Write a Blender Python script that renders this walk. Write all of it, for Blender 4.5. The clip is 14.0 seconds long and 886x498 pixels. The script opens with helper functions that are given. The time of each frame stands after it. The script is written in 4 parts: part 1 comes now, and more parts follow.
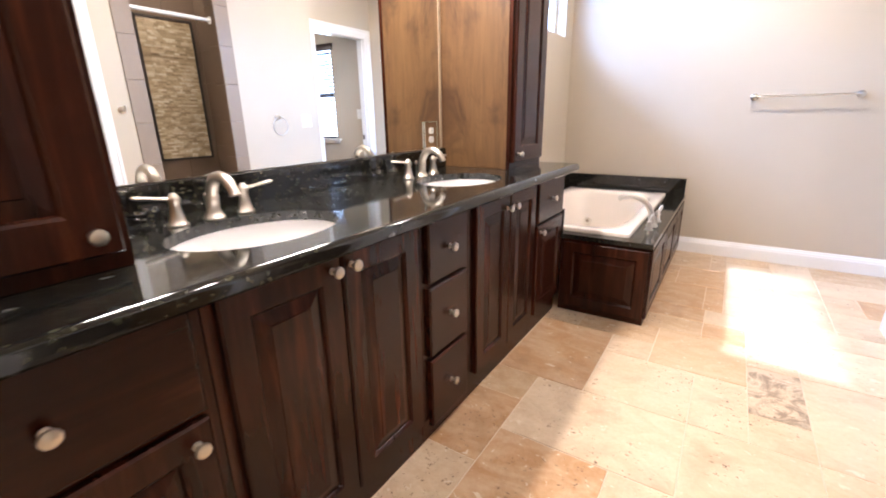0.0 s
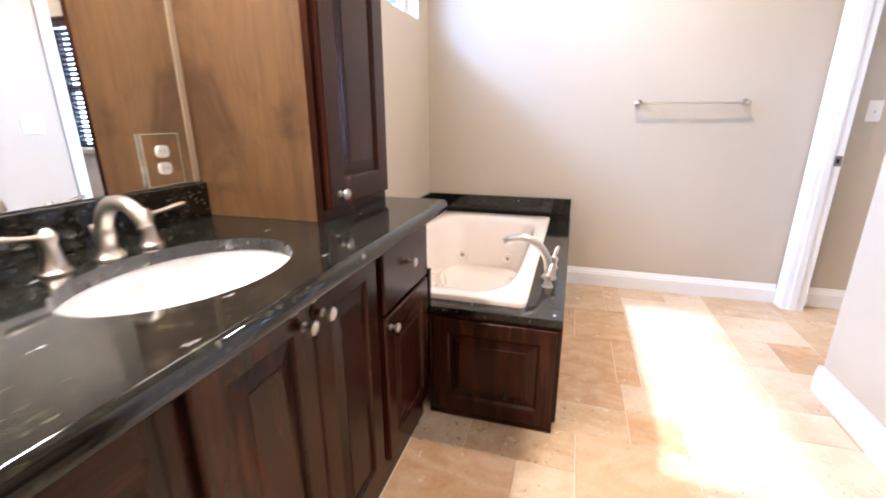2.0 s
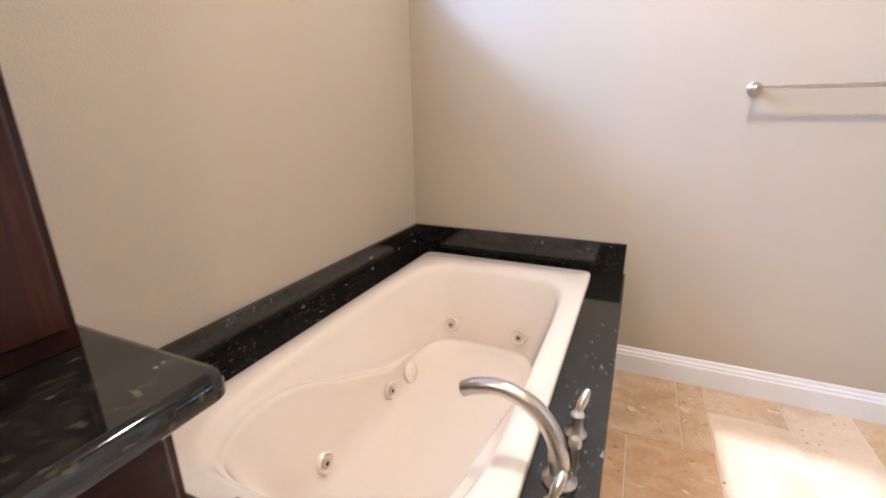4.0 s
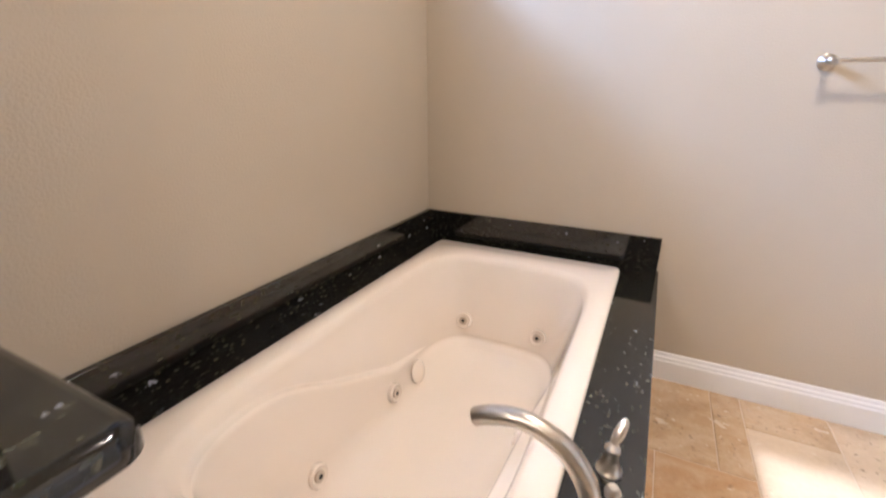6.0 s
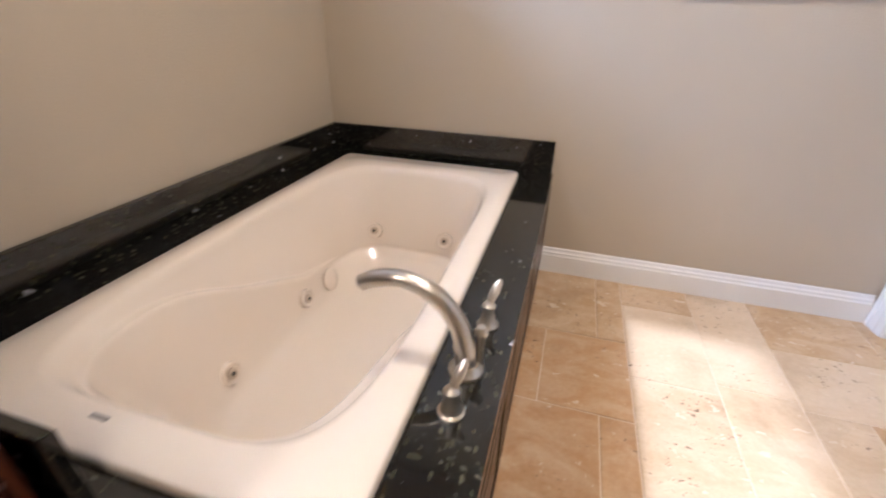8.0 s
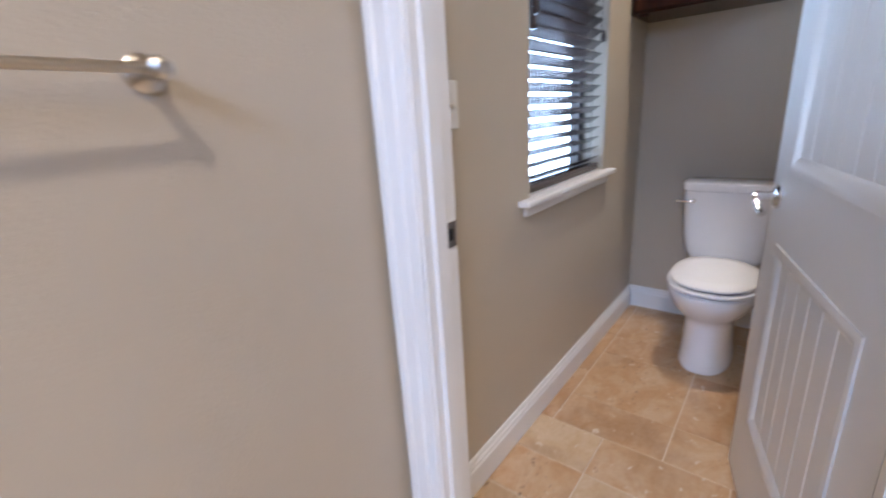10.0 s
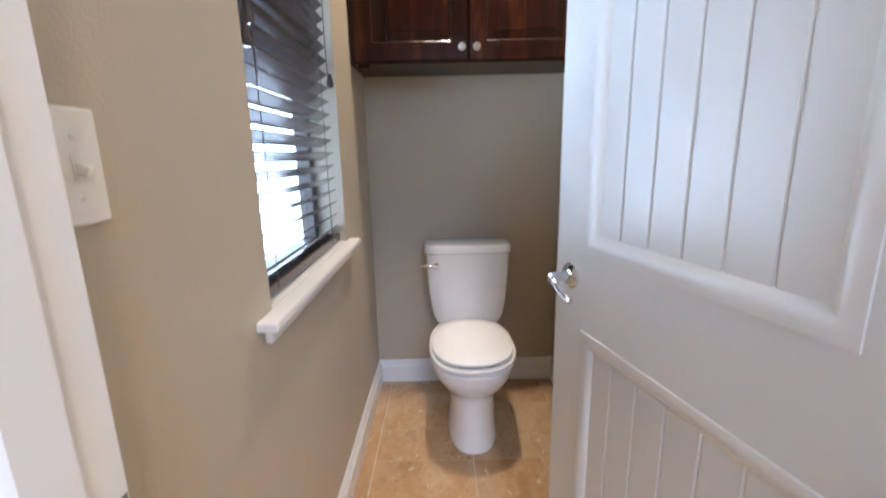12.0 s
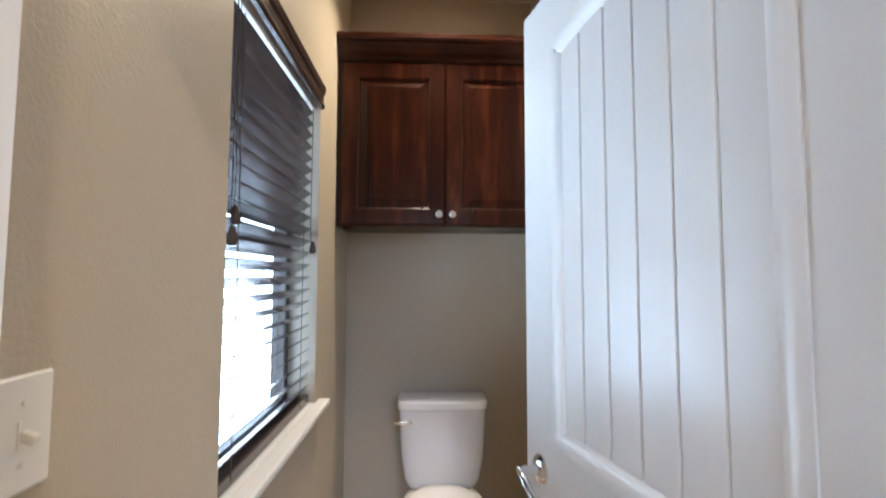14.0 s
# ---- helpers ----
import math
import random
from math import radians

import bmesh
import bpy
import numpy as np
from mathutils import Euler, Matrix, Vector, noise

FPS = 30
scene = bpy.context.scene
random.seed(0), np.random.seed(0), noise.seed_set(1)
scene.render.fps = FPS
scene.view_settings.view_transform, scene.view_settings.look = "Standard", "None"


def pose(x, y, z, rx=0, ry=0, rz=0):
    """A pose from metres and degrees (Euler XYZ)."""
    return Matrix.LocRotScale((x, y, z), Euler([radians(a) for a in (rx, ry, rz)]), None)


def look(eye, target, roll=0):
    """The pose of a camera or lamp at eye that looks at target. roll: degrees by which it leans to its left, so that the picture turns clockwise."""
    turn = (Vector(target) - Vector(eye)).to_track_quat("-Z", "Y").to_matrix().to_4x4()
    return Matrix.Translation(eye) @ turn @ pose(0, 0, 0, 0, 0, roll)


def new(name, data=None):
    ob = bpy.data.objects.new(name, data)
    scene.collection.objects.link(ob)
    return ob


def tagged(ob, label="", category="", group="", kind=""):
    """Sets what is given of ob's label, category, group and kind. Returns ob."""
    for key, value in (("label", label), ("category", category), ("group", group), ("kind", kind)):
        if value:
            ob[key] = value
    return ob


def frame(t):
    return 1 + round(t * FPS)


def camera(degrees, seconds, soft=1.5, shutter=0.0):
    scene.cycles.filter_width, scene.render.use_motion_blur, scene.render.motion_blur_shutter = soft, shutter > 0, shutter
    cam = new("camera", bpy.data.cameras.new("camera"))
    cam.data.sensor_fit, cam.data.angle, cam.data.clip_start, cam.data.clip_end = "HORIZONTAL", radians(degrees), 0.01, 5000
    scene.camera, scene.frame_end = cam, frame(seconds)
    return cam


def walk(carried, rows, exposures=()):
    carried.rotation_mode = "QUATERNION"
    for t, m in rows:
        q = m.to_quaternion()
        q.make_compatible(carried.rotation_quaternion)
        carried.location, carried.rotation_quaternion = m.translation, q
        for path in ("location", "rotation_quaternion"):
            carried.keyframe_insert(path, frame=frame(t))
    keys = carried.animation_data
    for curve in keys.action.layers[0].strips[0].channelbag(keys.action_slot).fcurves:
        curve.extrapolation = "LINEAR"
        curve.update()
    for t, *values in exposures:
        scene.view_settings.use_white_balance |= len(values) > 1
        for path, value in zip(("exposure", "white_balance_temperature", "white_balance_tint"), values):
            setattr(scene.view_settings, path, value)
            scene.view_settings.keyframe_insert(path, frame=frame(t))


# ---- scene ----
cam = camera(91.8, 14.0, soft=1.9, shutter=0.4)
PATH = [
    (0, (1.351, -4.201, 1.168), (0.294, -2.607, 0.58), -1.0),
    (0.5, (1.28, -3.981, 1.161), (0.278, -2.389, 0.483), 0.3),
    (1, (1.197, -3.753, 1.161), (0.429, -2.02, 0.522), 1.1),
    (1.5, (1.082, -3.501, 1.162), (0.548, -1.68, 0.532), -0.7),
    (2, (1.066, -3.184, 1.181), (0.515, -1.351, 0.602), -0.1),
    (2.5, (1.085, -2.869, 1.179), (0.513, -1.039, 0.611), -0.8),
    (3, (1.05, -2.52, 1.194), (0.52, -0.665, 0.665), -2.0),
    (3.5, (1.064, -2.228, 1.19), (0.405, -0.427, 0.624), -2.5),
    (3.7, (1.078, -2.123, 1.197), (0.326, -0.367, 0.604), -1.3),
    (5.8, (0.993, -1.841, 1.18), (0.152, -0.133, 0.567), 0.3),
    (6, (1.007, -1.863, 1.168), (0.171, -0.175, 0.496), 0.2),
    (6.5, (1.05, -1.955, 1.129), (0.239, -0.33, 0.291), 0.6),
    (7, (1.085, -2.027, 1.095), (0.325, -0.45, 0.127), 0.2),
    (7.2, (1.085, -2.037, 1.084), (0.339, -0.469, 0.091), 0.2),
    (9.3, (1.517, -1.122, 1.147), (2.185, 0.636, 0.467), -0.4),
    (9.5, (1.622, -0.944, 1.19), (2.526, 0.729, 0.571), -1.7),
    (10, (1.804, -0.68, 1.195), (3.284, 0.53, 0.607), -3.7),
    (10.5, (2.079, -0.532, 1.21), (3.791, 0.363, 0.691), -2.9),
    (11, (2.211, -0.436, 1.207), (4.049, 0.083, 0.615), -1.0),
    (11.5, (2.248, -0.371, 1.19), (4.144, -0.216, 0.575), -2.0),
    (12, (2.257, -0.367, 1.226), (4.21, -0.365, 0.796), -1.2),
    (12.5, (2.26, -0.379, 1.312), (4.257, -0.429, 1.206), -0.5),
    (13, (2.26, -0.382, 1.403), (4.245, -0.44, 1.638), 0.4),
    (13.5, (2.245, -0.397, 1.421), (4.222, -0.455, 1.718), 0.5),
    (14, (2.239, -0.406, 1.38), (4.234, -0.481, 1.501), 0.2),
]
EXPOSURES = [(0, 0.53, 5000, 15), (2.5, 0.51, 5020, 15), (3.5, 0.28, 5120, 15), (7.0, 0.02, 5250, 15), (9.5, -0.4, 5100, 14), (10.5, -0.44, 5500, 14), (11, -0.36, 5650, 13), (12, -0.16, 5550, 11), (13.0, -0.12, 5750, 9), (13.5, -0.14, 5750, 9), (14, -0.24, 5650, 8)]
walk(cam, [(t, look(eye, target, roll)) for t, eye, target, roll in PATH], EXPOSURES)
# ---- light settings ----
SKY, SUN, WINDOW_W = 0.12, 5.0, 215.0
VANITY_W = 32.0
CANS = ((1.30, -0.95, 37.0), (1.35, -2.9, 17.0), (1.35, -4.3, 13.0), (4.0, -0.475, 21.0, 125.0), (2.85, -2.1, 14.0))

# ---------------------------------------------------------------- light
world = bpy.data.worlds.new("sky")
scene.world = world
world.use_nodes = True
wn = world.node_tree
sky = wn.nodes.new("ShaderNodeTexSky")
sky.sky_type = "NISHITA"
sky.sun_disc = False
sky.sun_elevation = radians(51)
sky.sun_rotation = radians(270)
wn.links.new(sky.outputs[0], wn.nodes["Background"].inputs[0])
wn.nodes["Background"].inputs[1].default_value = SKY

sun_data = bpy.data.lights.new("sun", "SUN")
sun_data.energy, sun_data.angle, sun_data.color = SUN, radians(2.5), (1.0, 0.965, 0.94)
sun = new("sun", sun_data)
sun.matrix_world = look((-14.65, -0.45, 18.1), (0, -1.35, 0))


def area_lamp(name, m, sx, sy, watts, color):
    d = bpy.data.lights.new(name, "AREA")
    d.shape, d.size, d.size_y, d.energy, d.color = "RECTANGLE", sx, sy, watts, color
    ob = new(name, d)
    ob.matrix_world = m
    return ob


# daylight outside the high window over the tub, up to the roof's edge
area_lamp("window_daylight", look((-1.4, -1.0, 3.0), (0.4, -1.0, 1.55)), 3.8, 0.42, WINDOW_W, (0.51, 0.70, 1.0))
# area lamp standing in for the sky light outside the toilet-room window
area_lamp("toilet_window_daylight", look((3.485, 0.55, 1.15), (3.485, 0.0, 1.15)), 1.2, 2.1, 100.0, (0.72, 0.86, 1.0))
# added lamp off to the side, for the glossy blind slats to mirror
area_lamp("side_daylight", look((5.45, 0.55, 1.15), (5.45, 0.0, 1.15)), 2.7, 2.1, 36.0, (0.60, 0.79, 1.0))

# ---------------------------------------------------------------- helpers
def part(name, bm, material, parent=None, label="", smooth=False, m=None, sharp=38):
    me = bpy.data.meshes.new(name)
    if m is not None:
        bm.transform(m)
    bm.normal_update()
    bm.to_mesh(me)
    bm.free()
    for mat in (material if isinstance(material, (list, tuple)) else [material]):
        me.materials.append(mat)
    if smooth:
        me.polygons.foreach_set("use_smooth", [True] * len(me.polygons))
        me.set_sharp_from_angle(angle=radians(sharp))
    ob = new(name, me)
    if parent is not None:
        ob.parent = parent
    if label:
        ob["label"] = label
    return ob


def thing(name, label, category, group="", at=(0, 0, 0), rz=0):
    ob = new(name)
    ob.empty_display_size = 0.05
    ob.matrix_world = pose(*at, 0, 0, rz)
    return tagged(ob, label, category, group)


def box(bm, a, b, bevel=0.0, seg=1):
    x0, y0, z0 = (min(p, q) for p, q in zip(a, b))
    x1, y1, z1 = (max(p, q) for p, q in zip(a, b))
    vs = [bm.verts.new(p) for p in ((x0, y0, z0), (x1, y0, z0), (x1, y1, z0), (x0, y1, z0), (x0, y0, z1), (x1, y0, z1), (x1, y1, z1), (x0, y1, z1))]
    fs = [bm.faces.new([vs[i] for i in f]) for f in ((3, 2, 1, 0), (4, 5, 6, 7), (0, 1, 5, 4), (1, 2, 6, 5), (2, 3, 7, 6), (3, 0, 4, 7))]
    if bevel:
        es = {e for f in fs for e in f.edges}
        bmesh.ops.bevel(bm, geom=list(es), offset=bevel, segments=seg, affect="EDGES", profile=0.5)
    return bm


def boxes(*items, bevel=0.0):
    bm = bmesh.new()
    for a, b in items:
        box(bm, a, b, bevel)
    return bm


def loft(bm, rings, cap0=True, cap1=True, closed=True):
    vr = [[bm.verts.new(p) for p in r] for r in rings]
    n = len(vr[0])
    for r, s in zip(vr, vr[1:]):
        for i in range(n if closed else n - 1):
            j = (i + 1) % n
            bm.faces.new((r[i], r[j], s[j], s[i]))
    if cap0:
        bm.faces.new(vr[0][::-1])
    if cap1:
        bm.faces.new(vr[-1])
    return bm


def circle(cx, cy, z, r, n=24, ry=None):
    ry = r if ry is None else ry
    return [(cx + r * math.cos(2 * math.pi * i / n), cy + ry * math.sin(2 * math.pi * i / n), z) for i in range(n)]


def superel(cx, cy, z, rx, ry, e, n=48):
    out = []
    for i in range(n):
        a = 2 * math.pi * (i + 0.5) / n
        c, s = math.cos(a), math.sin(a)
        out.append((cx + rx * math.copysign(abs(c) ** (2 / e), c), cy + ry * math.copysign(abs(s) ** (2 / e), s), z))
    return out


def lathe(profile, n=20):
    """profile: (radius, height) from the bottom up, round z."""
    bm = bmesh.new()
    return loft(bm, [circle(0, 0, h, max(r, 0.0004), n) for r, h in profile])


def tube(pts, radii, n=14, squash=1.0):
    """A round bar along points; squash flattens it across."""
    bm = bmesh.new()
    pts = [Vector(p) for p in pts]
    rings, up = [], Vector((0, 0, 1))
    first = (pts[1] - pts[0]).normalized()
    side = first.cross(up)
    side = Vector((1, 0, 0)) if side.length < 0.01 else side.normalized()
    for i, p in enumerate(pts):
        d = (pts[min(i + 1, len(pts) - 1)] - pts[max(i - 1, 0)]).normalized()
        side = (side - d * side.dot(d)).normalized()
        nrm = d.cross(side)
        r = radii[i] if isinstance(radii, (list, tuple)) else radii
        rings.append([tuple(p + side * r * math.cos(2 * math.pi * k / n) + nrm * r * squash * math.sin(2 * math.pi * k / n)) for k in range(n)])
    return loft(bm, rings)


def smooth_path(pts, steps=6):
    out = []
    P = [Vector(p) for p in pts]
    for i in range(len(P) - 1):
        a, b, c, d = P[max(i - 1, 0)], P[i], P[i + 1], P[min(i + 2, len(P) - 1)]
        for s in range(steps):
            t = s / steps
            out.append(0.5 * ((2 * b) + (c - a) * t + (2 * a - 5 * b + 4 * c - d) * t * t + (3 * b - a - 3 * c + d) * t ** 3))
    return out + [P[-1]]


def nested(bm, w, h, steps, cap=True, shape=None):
    """Rectangular loops from (inset, depth) steps: local x across, z up, depth towards -y. The base sits at depth 0."""
    rings = []
    for inset, depth in steps:
        if shape:
            rings.append([(px, -depth, pz) for px, pz in shape(inset)])
        else:
            rings.append([(inset, -depth, inset), (w - inset, -depth, inset), (w - inset, -depth, h - inset), (inset, -depth, h - inset)])
    return loft(bm, rings, True, cap)


def extrude_profile(prof, a, b, out, up=Vector((0, 0, 1)), cut=0.0):
    """prof: (offset outward, height). Runs from a to b; out is the outward direction."""
    bm = bmesh.new()
    a, b, out = Vector(a), Vector(b), Vector(out)
    d = (b - a).normalized()
    return loft(bm, [[tuple(q + out * o + up * h) for o, h in prof] for q in (a, b)])


# ---------------------------------------------------------------- materials
def mat_base(name, rough=0.5, metal=0.0, spec=0.5, coat=0.0):
    m = bpy.data.materials.new(name)
    m.use_nodes = True
    b = m.node_tree.nodes["Principled BSDF"]
    b.inputs["Roughness"].default_value = rough
    b.inputs["Metallic"].default_value = metal
    b.inputs["Specular IOR Level"].default_value = spec
    b.inputs["Coat Weight"].default_value = coat
    return m, m.node_tree, b


def node(nt, kind, **values):
    n = nt.nodes.new(kind)
    for k, v in values.items():
        n.inputs[k.replace("_", " ")].default_value = v
    return n


def ramp(nt, fac, stops):
    r = nt.nodes.new("ShaderNodeValToRGB")
    els = r.color_ramp.elements
    while len(els) < len(stops):
        els.new(0.5)
    for e, (p, c) in zip(els, stops):
        e.position, e.color = p, (*c, 1)
    nt.links.new(fac, r.inputs[0])
    return r.outputs[0]


def coords(nt, scale=(1, 1, 1), shift=False):
    tc = nt.nodes.new("ShaderNodeNewGeometry")
    mp = nt.nodes.new("ShaderNodeMapping")
    mp.inputs["Scale"].default_value = scale
    nt.links.new(tc.outputs["Position"], mp.inputs[0])
    if shift:
        oi = nt.nodes.new("ShaderNodeObjectInfo")
        mul = nt.nodes.new("ShaderNodeMath")
        mul.operation = "MULTIPLY"
        mul.inputs[1].default_value = 37.0
        nt.links.new(oi.outputs["Random"], mul.inputs[0])
        nt.links.new(mul.outputs[0], mp.inputs["Location"])
    return mp.outputs[0]


def noise_tex(nt, vec, scale, detail=4.0, rough=0.55, dist=0.0):
    n = node(nt, "ShaderNodeTexNoise", Scale=scale, Detail=detail, Roughness=rough, Distortion=dist)
    nt.links.new(vec, n.inputs["Vector"])
    return n.outputs["Fac"]


def bump(nt, b, height, strength, dist=0.002):
    bp = node(nt, "ShaderNodeBump", Strength=strength, Distance=dist)
    nt.links.new(height, bp.inputs["Height"])
    nt.links.new(bp.outputs[0], b.inputs["Normal"])


def mixc(nt, fac, a, b, kind="MIX"):
    n = nt.nodes.new("ShaderNodeMix")
    n.data_type, n.blend_type = "RGBA", kind
    for sock, v in ((n.inputs[0], fac), (n.inputs[6], a), (n.inputs[7], b)):
        if isinstance(v, (float, int)):
            sock.default_value = v
        elif isinstance(v, tuple):
            sock.default_value = (*v, 1)
        else:
            nt.links.new(v, sock)
    return n.outputs[2]


def paint(name, color, rough=0.6, texture=0.25, scale=90.0, coat=0.0):
    m, nt, b = mat_base(name, rough, coat=coat)
    v = coords(nt)
    big = noise_tex(nt, v, 1.3, 3)
    dark = tuple(c * 0.94 for c in color)
    nt.links.new(ramp(nt, big, [(0.3, dark), (0.7, color)]), b.inputs["Base Color"])
    if texture:
        bump(nt, b, noise_tex(nt, v, scale, 3), texture, 0.003)
    return m


WALL = paint("wall_paint", (0.495, 0.430, 0.330), 0.40, 0.45, 150)
CEIL = paint("ceiling_paint", (0.52, 0.405, 0.275), 0.8, 0.4, 120)
TRIM = paint("white_trim_paint", (0.80, 0.79, 0.77), 0.3, 0.05, 30)
DOORWHITE = paint("white_door_paint", (0.78, 0.78, 0.77), 0.28, 0.06, 45)
TANDOOR = paint("tan_door_paint", (0.50, 0.33, 0.15), 0.4, 0.1, 40)


def wood(name, c0, c1, c2, rough, axis="z", coat=0.0, stain=1.0):
    m, nt, b = mat_base(name, rough, spec=0.24, coat=coat)
    b.inputs["Coat Roughness"].default_value = 0.12
    s = {"z": (1, 1, 0.09), "y": (1, 0.09, 1), "x": (0.09, 1, 1)}[axis]
    v = coords(nt, s, True)
    grain = noise_tex(nt, v, 17, 6, 0.6, 0.5)
    fine = noise_tex(nt, v, 150, 4, 0.6)
    blot = noise_tex(nt, coords(nt, {"z": (1, 1, 0.4), "y": (1, 0.4, 1), "x": (0.4, 1, 1)}[axis], True), 5.5, 4, 0.6, 0.6)
    base = ramp(nt, grain, [(0.3, c0), (0.55, c1), (0.75, c2)])
    col = mixc(nt, ramp(nt, blot, [(0.35, (0, 0, 0)), (0.72, (1, 1, 1))]), base, mixc(nt, 0.75 * stain, base, c0))
    nt.links.new(col, b.inputs["Base Color"])
    bump(nt, b, fine, 0.06, 0.001)
    return m


DARKWOOD = wood("dark_stained_wood", (0.013, 0.0034, 0.0017), (0.036, 0.0090, 0.0038), (0.098, 0.0265, 0.0092), 0.27)
DARKWOOD_H = wood("dark_stained_wood_level", (0.013, 0.0034, 0.0017), (0.036, 0.0090, 0.0038), (0.098, 0.0265, 0.0092), 0.27, "y")
ESPRESSO = wood("blind_wood", (0.042, 0.030, 0.027), (0.062, 0.045, 0.040), (0.090, 0.066, 0.058), 0.26, "x", 0.5)
ESPRESSO.node_tree.nodes["Principled BSDF"].inputs["Coat IOR"].default_value = 1.5
ESPRESSO.node_tree.nodes["Principled BSDF"].inputs["Coat Roughness"].default_value = 0.10


def alder():
    m, nt, b = mat_base("knotty_alder", 0.38, coat=0.2)
    v = coords(nt, (1, 1, 0.12))
    grain = noise_tex(nt, v, 30, 7, 0.62, 0.4)
    base = ramp(nt, grain, [(0.28, (0.092, 0.047, 0.017)), (0.5, (0.120, 0.063, 0.022)), (0.75, (0.150, 0.082, 0.030))])
    kn = node(nt, "ShaderNodeTexVoronoi", Scale=4.2)
    nt.links.new(coords(nt, (1, 1, 0.7)), kn.inputs["Vector"])
    knots = ramp(nt, kn.outputs["Distance"], [(0.02, (1, 1, 1)), (0.10, (0, 0, 0))])
    blot = noise_tex(nt, coords(nt, (1, 1, 0.6)), 5.0, 5, 0.6, 1.1)
    c = mixc(nt, ramp(nt, blot, [(0.44, (0, 0, 0)), (0.60, (0.85, 0.85, 0.85))]), base, (0.052, 0.023, 0.008))
    c = mixc(nt, knots, c, (0.045, 0.02, 0.009))
    nt.links.new(c, b.inputs["Base Color"])
    bump(nt, b, grain, 0.05, 0.001)
    return m


ALDER = alder()


def granite():
    m, nt, b = mat_base("dark_green_granite", 0.07, spec=0.60)
    v = coords(nt)

    def flakes(scale, stretch, lo, hi, size, c0, c1, under):
        wob = node(nt, "ShaderNodeTexNoise", Scale=scale * 1.4, Detail=3.0)
        nt.links.new(v, wob.inputs["Vector"])
        vo = node(nt, "ShaderNodeTexVoronoi", Scale=scale, Randomness=1.0)
        nt.links.new(mixc(nt, 1.1 / scale, coords(nt, stretch), wob.outputs["Color"], "ADD"), vo.inputs["Vector"])
        sep = nt.nodes.new("ShaderNodeSeparateColor")
        nt.links.new(vo.outputs["Color"], sep.inputs[0])
        f = nt.nodes.new("ShaderNodeMath")
        f.operation = "MULTIPLY"
        nt.links.new(ramp(nt, sep.outputs[0], [(lo, (0, 0, 0)), (hi, (1, 1, 1))]), f.inputs[0])
        nt.links.new(ramp(nt, vo.outputs["Distance"], [(size * 0.6, (1, 1, 1)), (size, (0, 0, 0))]), f.inputs[1])
        return mixc(nt, f.outputs[0], under, ramp(nt, sep.outputs[1], [(0.0, c0), (1.0, c1)]))

    cloud = noise_tex(nt, v, 9, 3, 0.6, 0.5)
    grain = noise_tex(nt, coords(nt, (1, 0.6, 1)), 70, 5, 0.7, 0.9)
    base = ramp(nt, grain, [(0.38, (0.0038, 0.0037, 0.0039)), (0.57, (0.0115, 0.0115, 0.010)), (0.74, (0.037, 0.036, 0.027))])
    base = mixc(nt, ramp(nt, cloud, [(0.45, (0, 0, 0)), (0.65, (0.6, 0.6, 0.6))]), base, (0.0045, 0.0042, 0.0045))
    col = flakes(110, (1, 0.5, 1), 0.60, 0.80, 0.5, (0.016, 0.017, 0.010), (0.060, 0.058, 0.034), base)
    col = flakes(72, (0.55, 1, 1), 0.88, 0.96, 0.38, (0.026, 0.027, 0.014), (0.078, 0.076, 0.052), col)
    col = flakes(58, (1, 0.40, 0.8), 0.965, 0.98, 0.34, (0.14, 0.14, 0.14), (0.36, 0.36, 0.38), col)
    nt.links.new(col, b.inputs["Base Color"])
    return m


GRANITE = granite()


